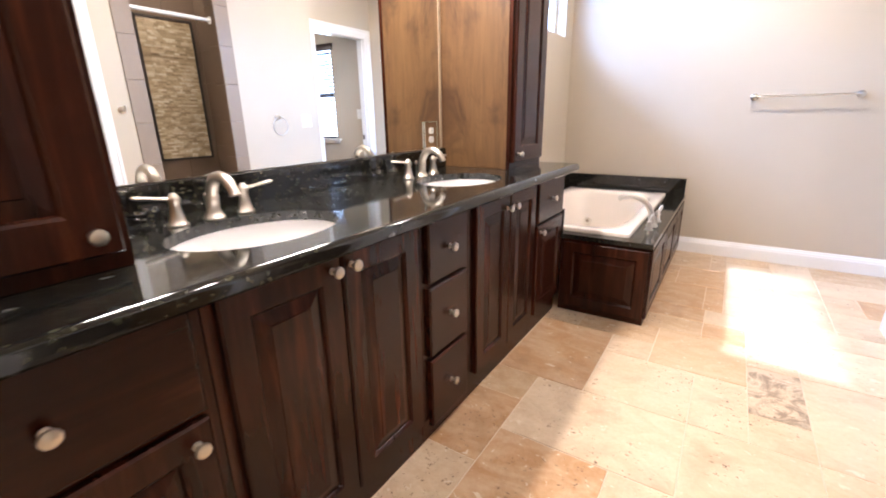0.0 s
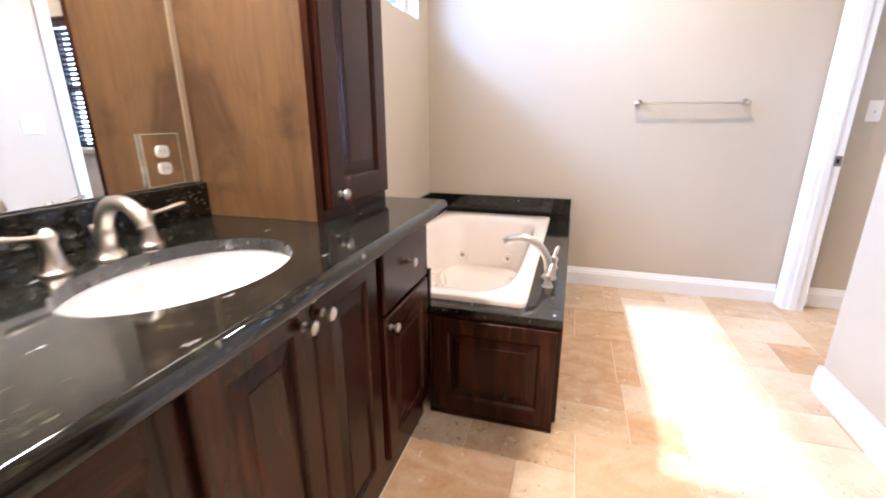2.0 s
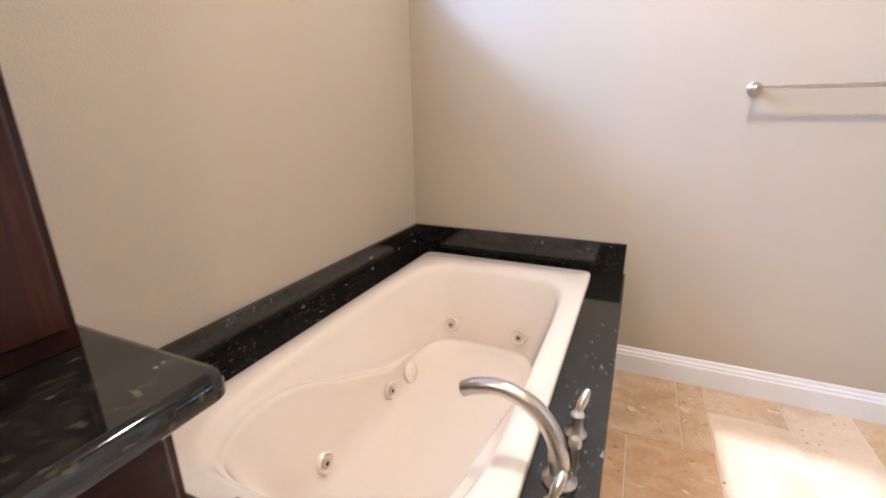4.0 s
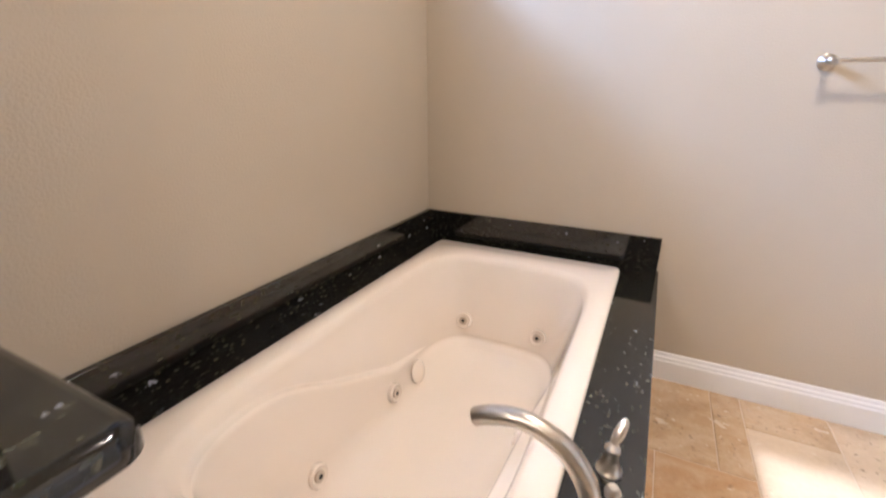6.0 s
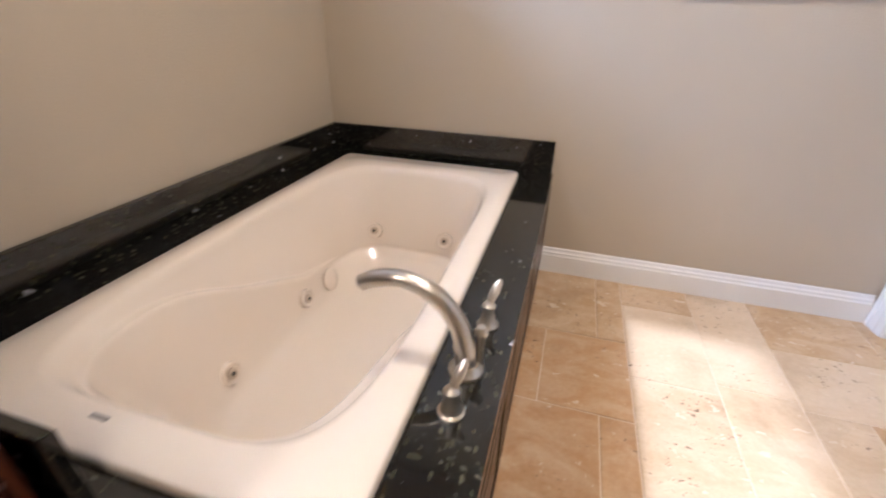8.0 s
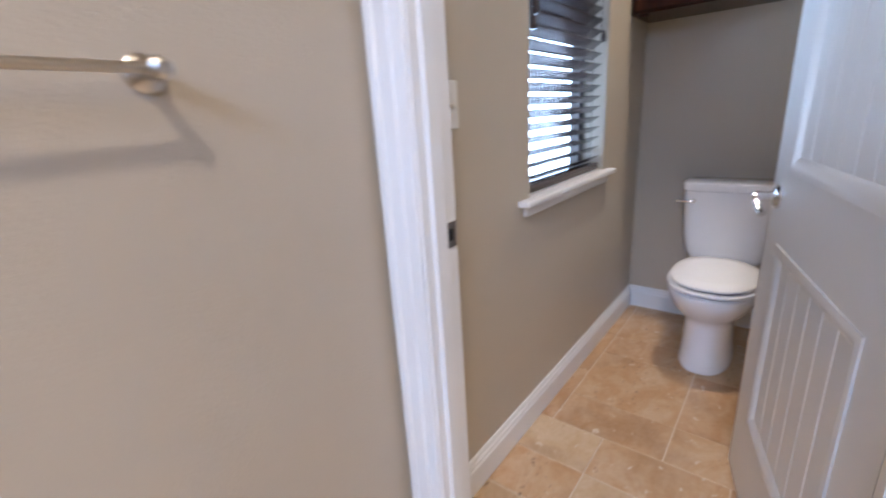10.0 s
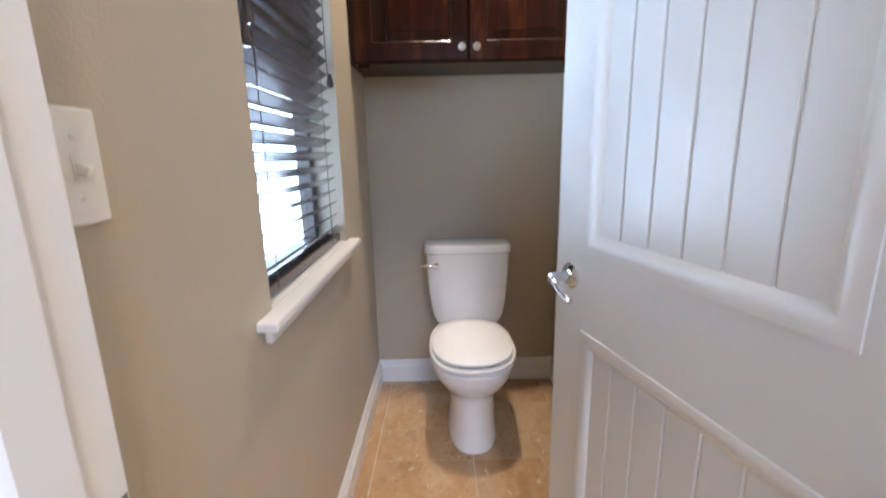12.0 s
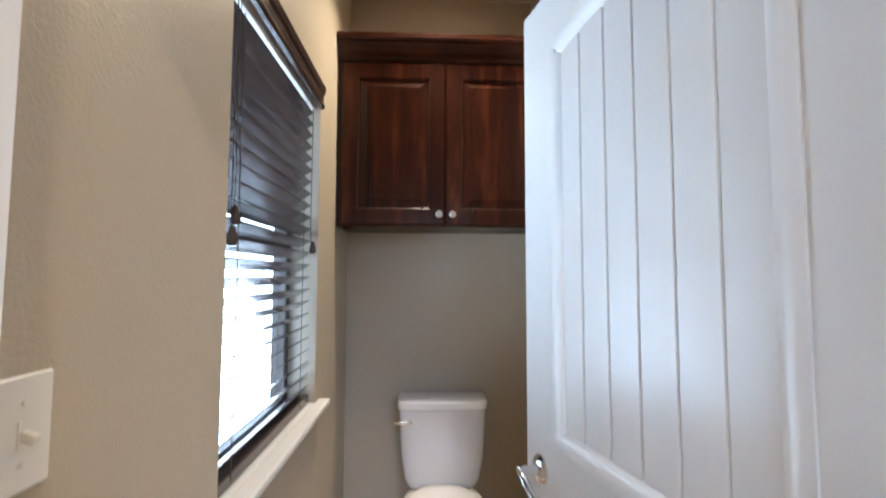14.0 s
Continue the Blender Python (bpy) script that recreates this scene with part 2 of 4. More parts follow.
def travertine(name, tones, dark=False):
    m, nt, b = mat_base(name, 0.3, spec=0.45)
    v = coords(nt, (1, 1, 1), True)
    oi = nt.nodes.new("ShaderNodeObjectInfo")
    tone = ramp(nt, oi.outputs["Random"], [(0.0, tones[0]), (1.0, tones[1])])
    veins = noise_tex(nt, coords(nt, (1, 1.8, 1), True), 5.0, 8, 0.62, 1.1)
    cloud = noise_tex(nt, v, 2.6, 5, 0.6, 0.5)
    light, deep = tuple(v * 0.55 + 0.45 * k for v, k in zip(tones[1], (0.72, 0.62, 0.48))), tuple(v * 0.62 * k for v, k in zip(tones[0], (1.0, 0.92, 0.82)))
    c = mixc(nt, ramp(nt, veins, [(0.40, (0, 0, 0)), (0.62, (0.6, 0.6, 0.6))]), tone, light)
    c = mixc(nt, ramp(nt, cloud, [(0.50, (0, 0, 0)), (0.68, (0.6, 0.6, 0.6))]), c, deep)
    fleck = noise_tex(nt, coords(nt, (1, 1.3, 1), True), 24, 3, 0.55, 0.6)
    c = mixc(nt, ramp(nt, fleck, [(0.66, (0, 0, 0)), (0.70, (0.7, 0.7, 0.7))]), c, (0.70, 0.62, 0.50))
    fine = noise_tex(nt, v, 60, 5, 0.7)
    c = mixc(nt, 0.14, c, ramp(nt, fine, [(0.3, (0.30, 0.19, 0.10)), (0.7, (0.75, 0.62, 0.46))]))
    pit_n = noise_tex(nt, coords(nt, (1, 1.5, 1), True), 46, 4, 0.6, 0.4)
    patch = noise_tex(nt, v, 3.4, 2)
    pm = nt.nodes.new("ShaderNodeMath")
    pm.operation = "MULTIPLY"
    nt.links.new(ramp(nt, pit_n, [(0.625, (0, 0, 0)), (0.66, (1, 1, 1))]), pm.inputs[0])
    nt.links.new(ramp(nt, patch, [(0.50, (0, 0, 0)), (0.58, (1, 1, 1))]), pm.inputs[1])
    c = mixc(nt, pm.outputs[0], c, (0.15, 0.085, 0.042))
    if dark:
        c = mixc(nt, ramp(nt, noise_tex(nt, v, 9, 7, 0.7, 1.5), [(0.45, (0, 0, 0)), (0.57, (0.85, 0.85, 0.85))]), c, (0.21, 0.15, 0.095))
    nt.links.new(c, b.inputs["Base Color"])
    inv = nt.nodes.new("ShaderNodeMath")
    inv.operation = "SUBTRACT"
    inv.inputs[0].default_value = 1.0
    nt.links.new(pm.outputs[0], inv.inputs[1])
    bump(nt, b, inv.outputs[0], 0.35, 0.002)
    return m


TRAV = [travertine("honed_travertine_amber", ((0.395, 0.212, 0.080), (0.46, 0.270, 0.112))),
        travertine("honed_travertine_tan", ((0.425, 0.275, 0.133), (0.50, 0.343, 0.185))),
        travertine("honed_travertine_cream", ((0.52, 0.385, 0.242), (0.60, 0.468, 0.320))),
        travertine("veined_travertine", ((0.50, 0.39, 0.27), (0.55, 0.44, 0.31)), True)]
GROUT = paint("sand_grout", (0.66, 0.55, 0.42), 0.85, 0.5, 300)


def plain(name, color, rough, metal=0.0, coat=0.0, vary=0.06, scale=20.0):
    m, nt, b = mat_base(name, rough, metal, coat=coat)
    n = noise_tex(nt, coords(nt), scale, 3)
    nt.links.new(ramp(nt, n, [(0.3, tuple(c * (1 - vary) for c in color)), (0.7, color)]), b.inputs["Base Color"])
    return m


CHINA = plain("white_porcelain", (0.83, 0.82, 0.82), 0.09, coat=0.4, vary=0.02)
TUBCREAM = plain("bone_acrylic", (0.80, 0.715, 0.615), 0.12, coat=0.3, vary=0.02, scale=3)
NICKEL = plain("brushed_nickel", (0.62, 0.58, 0.51), 0.29, 1.0, vary=0.08, scale=120)
CHROME = plain("polished_chrome", (0.75, 0.75, 0.76), 0.1, 1.0, vary=0.03)
PLASTIC = plain("white_plastic", (0.80, 0.79, 0.75), 0.35, vary=0.02)
BLACK = plain("black_void", (0.008, 0.008, 0.008), 0.6, vary=0.1)
BRONZE = plain("bronze_window_frame", (0.035, 0.028, 0.024), 0.4, vary=0.1)
CORD = plain("brown_cord", (0.03, 0.02, 0.015), 0.7, vary=0.1)
SLATE = paint("brown_slate_tile", (0.135, 0.092, 0.058), 0.5, 0.4, 25)
SLATE_LIGHT = paint("pale_slate_trim", (0.25, 0.195, 0.14), 0.45, 0.4, 25)


def mosaic_mat():
    m, nt, b = mat_base("mosaic_stone", 0.45)
    oi = nt.nodes.new("ShaderNodeNewGeometry")
    c = ramp(nt, oi.outputs["Random Per Island"], [(0.0, (0.30, 0.22, 0.12)), (0.35, (0.44, 0.34, 0.20)), (0.7, (0.56, 0.45, 0.29)), (1.0, (0.68, 0.60, 0.44))])
    nt.links.new(c, b.inputs["Base Color"])
    bump(nt, b, noise_tex(nt, coords(nt), 90, 3), 0.3, 0.002)
    return m


MOSAIC = mosaic_mat()


def glass_mat(name, color=(1, 1, 1), rough=0.0):
    m = bpy.data.materials.new(name)
    m.use_nodes = True
    b = m.node_tree.nodes["Principled BSDF"]
    b.inputs["Base Color"].default_value = (*color, 1)
    b.inputs["Roughness"].default_value = rough
    b.inputs["Transmission Weight"].default_value = 1.0
    b.inputs["IOR"].default_value = 1.45
    return m


GLASS = glass_mat("clear_glass")
MIRROR, _nt, _b = mat_base("silvered_mirror", 0.0, 1.0)
_b.inputs["Base Color"].default_value = (0.90, 0.915, 0.905, 1)


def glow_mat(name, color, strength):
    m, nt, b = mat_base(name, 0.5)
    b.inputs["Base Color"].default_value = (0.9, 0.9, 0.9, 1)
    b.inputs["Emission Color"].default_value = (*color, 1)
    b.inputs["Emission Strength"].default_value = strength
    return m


BULB = glow_mat("lamp_glow", (1.0, 0.80, 0.55), 14.0)
# emissive backdrop: outdoor brightness is put into the material
BACKDROP_GLOW = glow_mat("glowing_backdrop", (0.70, 0.86, 1.0), 8.0)
LAWN = paint("pale_concrete_ground", (0.56, 0.58, 0.62), 0.9, 0.5, 4)

# ---------------------------------------------------------------- structure
H = 2.84
EAST = 2.20          # wall opposite the vanity
DOORX0, DOORX1 = 2.44, 2.545   # partition with the toilet-room door
BACK = 4.445         # wall behind the toilet
SOUTH = -5.3
TRY = -0.96          # side wall of the toilet room


def structure(name, bm, material, label):
    return tagged(part(name, bm, material), label, name.split("_")[0], kind="structure")


structure("wall_west", boxes(
    ((-0.16, SOUTH - 0.12, 0), (0, 0.16, 1.81)), ((-0.16, SOUTH - 0.12, 2.60), (0, 0.16, H)),
    ((-0.16, SOUTH - 0.12, 1.81), (0, -1.90, 2.60)), ((-0.16, -0.19, 1.81), (0, 0.16, 2.60))), WALL, "beige textured wall with a high window")
structure("wall_north", boxes(
    ((0, 0, 0), (3.12, 0.16, H)), ((3.85, 0, 0), (BACK + 0.12, 0.16, H)),
    ((3.12, 0, 0), (3.85, 0.16, 0.895)), ((3.12, 0, 2.04), (3.85, 0.16, H))), WALL, "beige textured wall with a window")
structure("wall_toilet_back", boxes(((BACK, TRY - 0.1, 0), (BACK + 0.12, 0, H))), WALL, "beige textured wall behind the toilet")
structure("wall_toilet_side", boxes(((DOORX1, TRY - 0.1, 0), (BACK, TRY, H))), WALL, "beige textured wall beside the toilet")
structure("wall_partition", boxes(
    ((DOORX0, -0.115 + 0.02, 0), (DOORX1, 0, H)), ((DOORX0, -0.115 + 0.02, 2.06), (DOORX1, -0.86, H)),
    ((DOORX0, -0.86, 0), (DOORX1, -1.06, H))), WALL, "beige partition wall with a doorway")
structure("wall_east", boxes(
    ((EAST, -1.10, 0), (2.32, -1.93, H)), ((2.32, -1.10, 0), (DOORX1, -1.062, H)),
    ((EAST, -1.93, 2.32), (2.32, -2.76, H)), ((EAST, -2.76, 0), (2.32, -2.98, H)),
    ((EAST, -2.98, 2.08), (2.32, -3.86, H)), ((EAST, -3.86, 0), (2.32, SOUTH, H))), WALL, "beige wall with shower opening and doorway")
structure("wall_south", boxes(((0, SOUTH - 0.12, 0), (4.2, SOUTH, H))), WALL, "beige textured wall behind the vanity end")
structure("wall_hall", boxes(((3.9, SOUTH, 0), (4.0, -2.95, H)), ((2.32, -2.95, 0), (4.0, -2.90, H))), WALL, "beige hall wall beyond the doorway")
structure("wall_shower", boxes(((3.22, -2.90, 0), (3.34, -1.55, H)), ((2.32, -1.62, 0), (3.22, -1.52, H)), ((2.32, -2.90, 0), (3.22, -2.84, H))), SLATE, "dark slate tiled shower wall")
structure("ceiling", boxes(((-0.16, SOUTH - 0.12, H), (BACK + 0.12, 0.16, H + 0.1))), CEIL, "plain beige painted ceiling")
structure("floor", boxes(((-0.16, SOUTH - 0.12, -0.12), (BACK + 0.12, 0.16, -0.003))), GROUT, "honed travertine tile floor in mixed sizes")
structure("ground", boxes(((-400, -400, -0.6), (400, 400, -0.4))), LAWN, "pale concrete ground outside the house")

# added self-lit panels that whiten the window and light the toilet room
structure("backdrop", boxes(((-10, 5.0, -0.4), (8.0, 5.1, 3.2)), ((8.0, 0.6, -0.4), (8.1, 5.1, 3.2))), BACKDROP_GLOW, "glowing panels standing in for daylight outside the window")

BASEPROF = [(0, 0), (0.016, 0), (0.016, 0.088), (0.012, 0.096), (0.012, 0.104), (0.007, 0.112), (0.006, 0.122), (0.003, 0.128), (0, 0.128)]


def baseboard(a, b, out):
    structure("baseboard", extrude_profile(BASEPROF, (*a, 0), (*b, 0), (*out, 0)), TRIM, "white moulded baseboard")


baseboard((1.072, -0.001), (DOORX0 - 0.02, -0.001), (0, -1))
baseboard((DOORX1, -0.001), (BACK, -0.001), (0, -1))
baseboard((BACK - 0.001, 0), (BACK - 0.001, TRY), (-1, 0))
baseboard((DOORX1, TRY + 0.001), (BACK, TRY + 0.001), (0, 1))
baseboard((EAST + 0.001, -1.10), (EAST + 0.001, -1.93), (-1, 0))
baseboard((EAST - 0.016, -1.099), (DOORX0, -1.06), (0, 1))
baseboard((EAST + 0.001, -2.76), (EAST + 0.001, -2.90), (-1, 0))
baseboard((EAST + 0.001, -3.96), (EAST + 0.001, SOUTH), (-1, 0))

# casing and jamb of the toilet-room doorway
CASW = 0.088
CASPROF = [(0, 0), (0.010, 0.0), (0.012, 0.006), (0.012, 0.030), (0.016, 0.036), (0.016, 0.066), (0.022, 0.072), (0.022, CASW), (0, CASW)]


def casing(name, face_x, out, y_in_a, y_in_b, top, label):
    """Moulded trim round an opening in a wall that faces along x."""
    bm = bmesh.new()
    for y, s in ((y_in_a, 1), (y_in_b, -1)):
        rings = [[(face_x + out * o, y + s * h, z + (h if k else 0)) for o, h in CASPROF] for k, z in enumerate((0, top))]
        loft(bm, rings)
    rings = [[(face_x + out * o, y + s * h, top + h) for o, h in CASPROF] for y, s in ((y_in_a, 1), (y_in_b, -1))]
    loft(bm, rings)
    return structure(name, bm, TRIM, label)


casing("trim_toilet_door", DOORX0, -1, -0.109, -0.848, 2.051, "white moulded door casing")
casing("trim_hall_door", EAST, -1, -2.984, -3.856, 2.081, "white moulded door casing")
structure("door_frame", boxes(
    ((DOORX0 - 0.004, -0.097, 0), (DOORX1 + 0.002, -0.115, 2.06)), ((DOORX0 - 0.004, -0.842, 0), (DOORX1 + 0.002, -0.858, 2.06)),
    ((DOORX0 - 0.004, -0.115, 2.045), (DOORX1 + 0.002, -0.842, 2.058)),
    ((2.462, -0.115, 0), (2.500, -0.127, 2.045)), ((2.462, -0.830, 0), (2.500, -0.842, 2.045))), TRIM, "white door jamb with stop")
structure("door_frame_hall", boxes(
    ((EAST - 0.004, -2.972, 0), (2.324, -2.99, 2.085)), ((EAST - 0.004, -3.85, 0), (2.324, -3.868, 2.085)),
    ((EAST - 0.004, -2.99, 2.075), (2.324, -3.85, 2.084))), TRIM, "white door jamb of the hall doorway")


# ---------------------------------------------------------------- windows
def high_window():
    w = thing("window_1", "high fixed window with white frame above the tub", "window")
    w["kind"] = "structure"
    y0, y1, z0, z1 = -1.90, -0.19, 1.81, 2.60
    part("window_frame", boxes(((-0.14, y0, z0), (-0.09, y1, z0 + 0.035)), ((-0.14, y0, z1 - 0.035), (-0.09, y1, z1)),
                               ((-0.14, y0, z0 + 0.035), (-0.09, y0 + 0.035, z1 - 0.035)), ((-0.14, y1 - 0.035, z0 + 0.035), (-0.09, y1, z1 - 0.035))), TRIM, w)
    p = part("pane", boxes(((-0.118, y0 + 0.035, z0 + 0.035), (-0.113, y1 - 0.035, z1 - 0.035))), GLASS, w)
    p.visible_shadow = False
    return w


high_window()

WX0, WX1, WZ0, WZ1 = 3.12, 3.85, 0.905, 2.04


def toilet_window():
    w = thing("window_2", "double-hung bronze window behind a dark blind", "window")
    w["kind"] = "structure"
    ya, yb = 0.10, 0.15
    zm = 1.485
    part("window_frame", boxes(((WX0, ya, WZ0), (WX0 + 0.045, yb, WZ1)), ((WX1 - 0.045, ya, WZ0), (WX1, yb, WZ1)),
                               ((WX0 + 0.045, ya, WZ0), (WX1 - 0.045, yb, WZ0 + 0.035)), ((WX0 + 0.045, ya, WZ1 - 0.045), (WX1 - 0.045, yb, WZ1)),
                               ((WX0 + 0.045, ya - 0.01, zm - 0.022), (WX1 - 0.045, yb, zm + 0.022))), BRONZE, w)
    for z0, z1 in ((WZ0 + 0.035, zm - 0.022), (zm + 0.022, WZ1 - 0.045)):
        p = part("pane", boxes(((WX0 + 0.045, 0.122, z0), (WX1 - 0.045, 0.127, z1))), GLASS, w)
        p.visible_shadow = False
    sill = bmesh.new()
    box(sill, (WX0 - 0.085, -0.045, 0.893), (WX1 + 0.06, 0.0, 0.915), 0.006, 2)
    box(sill, (WX0 + 0.001, 0.0, 0.896), (WX1 - 0.001, 0.10, 0.915))
    box(sill, (WX0 - 0.05, -0.018, 0.855), (WX1 + 0.03, 0.0, 0.893), 0.004)
    part("window_sill", sill, TRIM, w, "white painted sill with apron")
    return w


toilet_window()


def blind():
    b = thing("wooden_blind", "dark espresso wooden venetian blind with open slats in the window", "blind", at=(WX0, 0.045, 0))
    W = WX1 - WX0
    v = extrude_profile([(0, 0), (0.012, 0), (0.016, 0.012), (0.011, 0.026), (0.011, 0.05), (0.017, 0.062), (0.020, 0.082), (0, 0.082)],
                        (-0.045, -0.047, 2.002), (W - 0.006, -0.047, 2.002), (0, -1, 0))
    box(v, (-0.045, -0.048, 2.003), (-0.030, -0.045, 2.083))
    part("valance", v, ESPRESSO, b)
    part("headrail", boxes(((0.006, -0.028, 1.998), (W - 0.006, 0.028, 2.036)), bevel=0.002), PLASTIC, b, "white steel headrail")
    part("bottom_rail", boxes(((0.008, -0.026, 0.918), (W - 0.008, 0.026, 0.948)), bevel=0.003), ESPRESSO, b)
    bm = bmesh.new()
    box(bm, (0.008, -0.025, -0.0018), (W - 0.008, 0.025, 0.0018), 0.001)
    slat = part("slat", bm, ESPRESSO, b)
    n = 24
    pitch = (1.975 - 0.965) / (n - 1)
    slat.matrix_basis = pose(0, 0, 0.965, -31, 0, 0)
    for i in range(1, n):
        s = new("slat", slat.data)
        s.parent = b
        s.matrix_basis = pose(0, 0, 0.965 + i * pitch, -31 + random.uniform(-1.5, 1.5), 0, random.uniform(-0.15, 0.15))
    for x in (0.10, W - 0.12):
        for y in (-0.026, 0.026):
            part("ladder_cord", tube([(x, y, 0.93), (x, y, 1.99)], 0.0012, 6), CORD, b)
    part("tilt_cord", tube([(0.045, -0.034, 1.46), (0.045, -0.034, 1.99)], 0.0012, 6), CORD, b)
    part("tilt_cord", tube([(0.060, -0.034, 1.50), (0.060, -0.034, 1.99)], 0.0012, 6), CORD, b)
    for x, z in ((0.045, 1.44), (0.060, 1.485)):
        part("tassel", lathe([(0.003, 0.045), (0.006, 0.04), (0.011, 0.018), (0.012, 0.008), (0.007, 0)][::-1], 12), ESPRESSO, b, smooth=True, m=pose(x, -0.036, z))
    part("lift_cord", tube(smooth_path([(W - 0.06, -0.034, 1.99), (W - 0.06, -0.034, 1.55), (W - 0.055, -0.04, 1.46), (W - 0.045, -0.036, 1.50)]), 0.0016, 6), CORD, b)
    part("tassel", lathe([(0.007, 0), (0.012, 0.008), (0.011, 0.018), (0.006, 0.04), (0.003, 0.045)], 12), ESPRESSO, b, smooth=True, m=pose(W - 0.045, -0.038, 1.455))
    return b


blind()


# ---------------------------------------------------------------- cabinet parts
def knob(parent, m, label="satin nickel knob"):
    bm = lathe([(0.009, 0), (0.009, 0.003), (0.005, 0.006), (0.005, 0.014), (0.012, 0.018), (0.0155, 0.023), (0.0145, 0.028), (0.008, 0.031)], 16)
    return part("knob", bm, NICKEL, parent, label, True, m)


def raised_door(parent, name, w, h, m, material, stile=0.062, t=0.02, knob_at=None, arched=False):
    """A framed cabinet door with a raised panel; m maps local (x across, z up, -y outward) to the thing."""
    bm = bmesh.new()
    nested(bm, w, h, [(0, 0), (0, t - 0.005), (0.005, t), (stile, t), (stile + 0.006, t - 0.004), (stile + 0.010, t - 0.011)])
    d = part(name, bm, material, parent, m=m)
    pn = bmesh.new()
    pw, ph = w - 2 * stile - 0.016, h - 2 * stile - 0.016
    nested(pn, pw, ph, [(0, 0), (0, 0.0015), (0.034, 0.009), (0.036, 0.0115)])
    part("panel", pn, material, d, m=m @ pose(stile + 0.008, -(t - 0.011), stile + 0.008))
    if knob_at:
        knob(d, m @ pose(knob_at[0], -t, knob_at[1], 90, 0, 0))
    return d


def flat_drawer(parent, w, h, m, material):
    bm = bmesh.new()
    nested(bm, w, h, [(0, 0), (0, 0.014), (0.004, 0.019), (0.008, 0.02)])
    d = part("drawer", bm, material, parent, m=m)
    knob(d, m @ pose(w / 2, -0.02, h / 2, 90, 0, 0))
    return d


def vanity_face(y, z):
    """Maps local x to -y .. +y along the vanity front: local origin at (FX, y, z), facing +x."""
    return pose(FX, y, z, 0, 0, 90)


FX = 0.558     # face frame of the vanity
CT = 0.905     # counter height
VT = 0.866     # top of the cabinets under the slab


def vanity_unit(label, y0, y1, end=False):
    u = thing("vanity_cabinet", label, "cabinet", "vanity cabinets")
    a, b = y0 + 0.0015, y1 - 0.0015
    part("side", boxes(((0.002, a, 0.10), (FX - 0.0205, a + 0.018, VT))), DARKWOOD, u)
    part("side", boxes(((0.002, b - 0.018, 0.10), (FX - 0.0205, b, VT))), DARKWOOD, u)
    part("bottom", boxes(((0.002, a + 0.0185, 0.10), (FX - 0.0205, b - 0.0185, 0.12))), DARKWOOD, u)
    part("face_frame", boxes(((FX - 0.02, a, 0.10), (FX, b, VT))), DARKWOOD, u)
    part("toe_kick", boxes(((0.002, a, 0.0), (FX - 0.012, b, 0.0995))), DARKWOOD, u)
    return u


L_DR = "dark-stained wooden vanity cabinet with drawer over door"
L_PR = "dark-stained wooden sink cabinet with two raised-panel doors"
u = vanity_unit(L_DR, -2.165, -1.742)
flat_drawer(u, 0.385, 0.215, vanity_face(-2.145, 0.632), DARKWOOD_H)
raised_door(u, "door", 0.385, 0.50, vanity_face(-2.145, 0.118), DARKWOOD, knob_at=(0.035, 0.465))
u = vanity_unit(L_PR, -2.835, -2.165)
raised_door(u, "door", 0.302, 0.735, vanity_face(-2.795, 0.112), DARKWOOD, knob_at=(0.270, 0.675))
raised_door(u, "door", 0.302, 0.735, vanity_face(-2.489, 0.112), DARKWOOD, knob_at=(0.032, 0.675))
u = vanity_unit("dark-stained wooden vanity cabinet with three flat drawers", -3.145, -2.835)
for z, h in ((0.632, 0.213), (0.358, 0.258), (0.068, 0.272)):
    flat_drawer(u, 0.252, h, vanity_face(-3.118, z), DARKWOOD_H)
u = vanity_unit(L_PR, -3.84, -3.145)
raised_door(u, "door", 0.318, 0.735, vanity_face(-3.815, 0.112), DARKWOOD, knob_at=(0.288, 0.70))
raised_door(u, "door", 0.318, 0.735, vanity_face(-3.493, 0.112), DARKWOOD, knob_at=(0.030, 0.70))
u = vanity_unit(L_DR, -4.335, -3.84)
flat_drawer(u, 0.45, 0.215, vanity_face(-4.315, 0.632), DARKWOOD_H)
raised_door(u, "door", 0.45, 0.50, vanity_face(-4.315, 0.118), DARKWOOD, knob_at=(0.415, 0.455))


# ---------------------------------------------------------------- granite vanity top with sink openings
CF = 0.645
CR = 0.014     # rounded corner at the tub end
SINKS = ((0.365, -2.57), (0.365, -3.565))
SRX, SRY = 0.174, 0.222


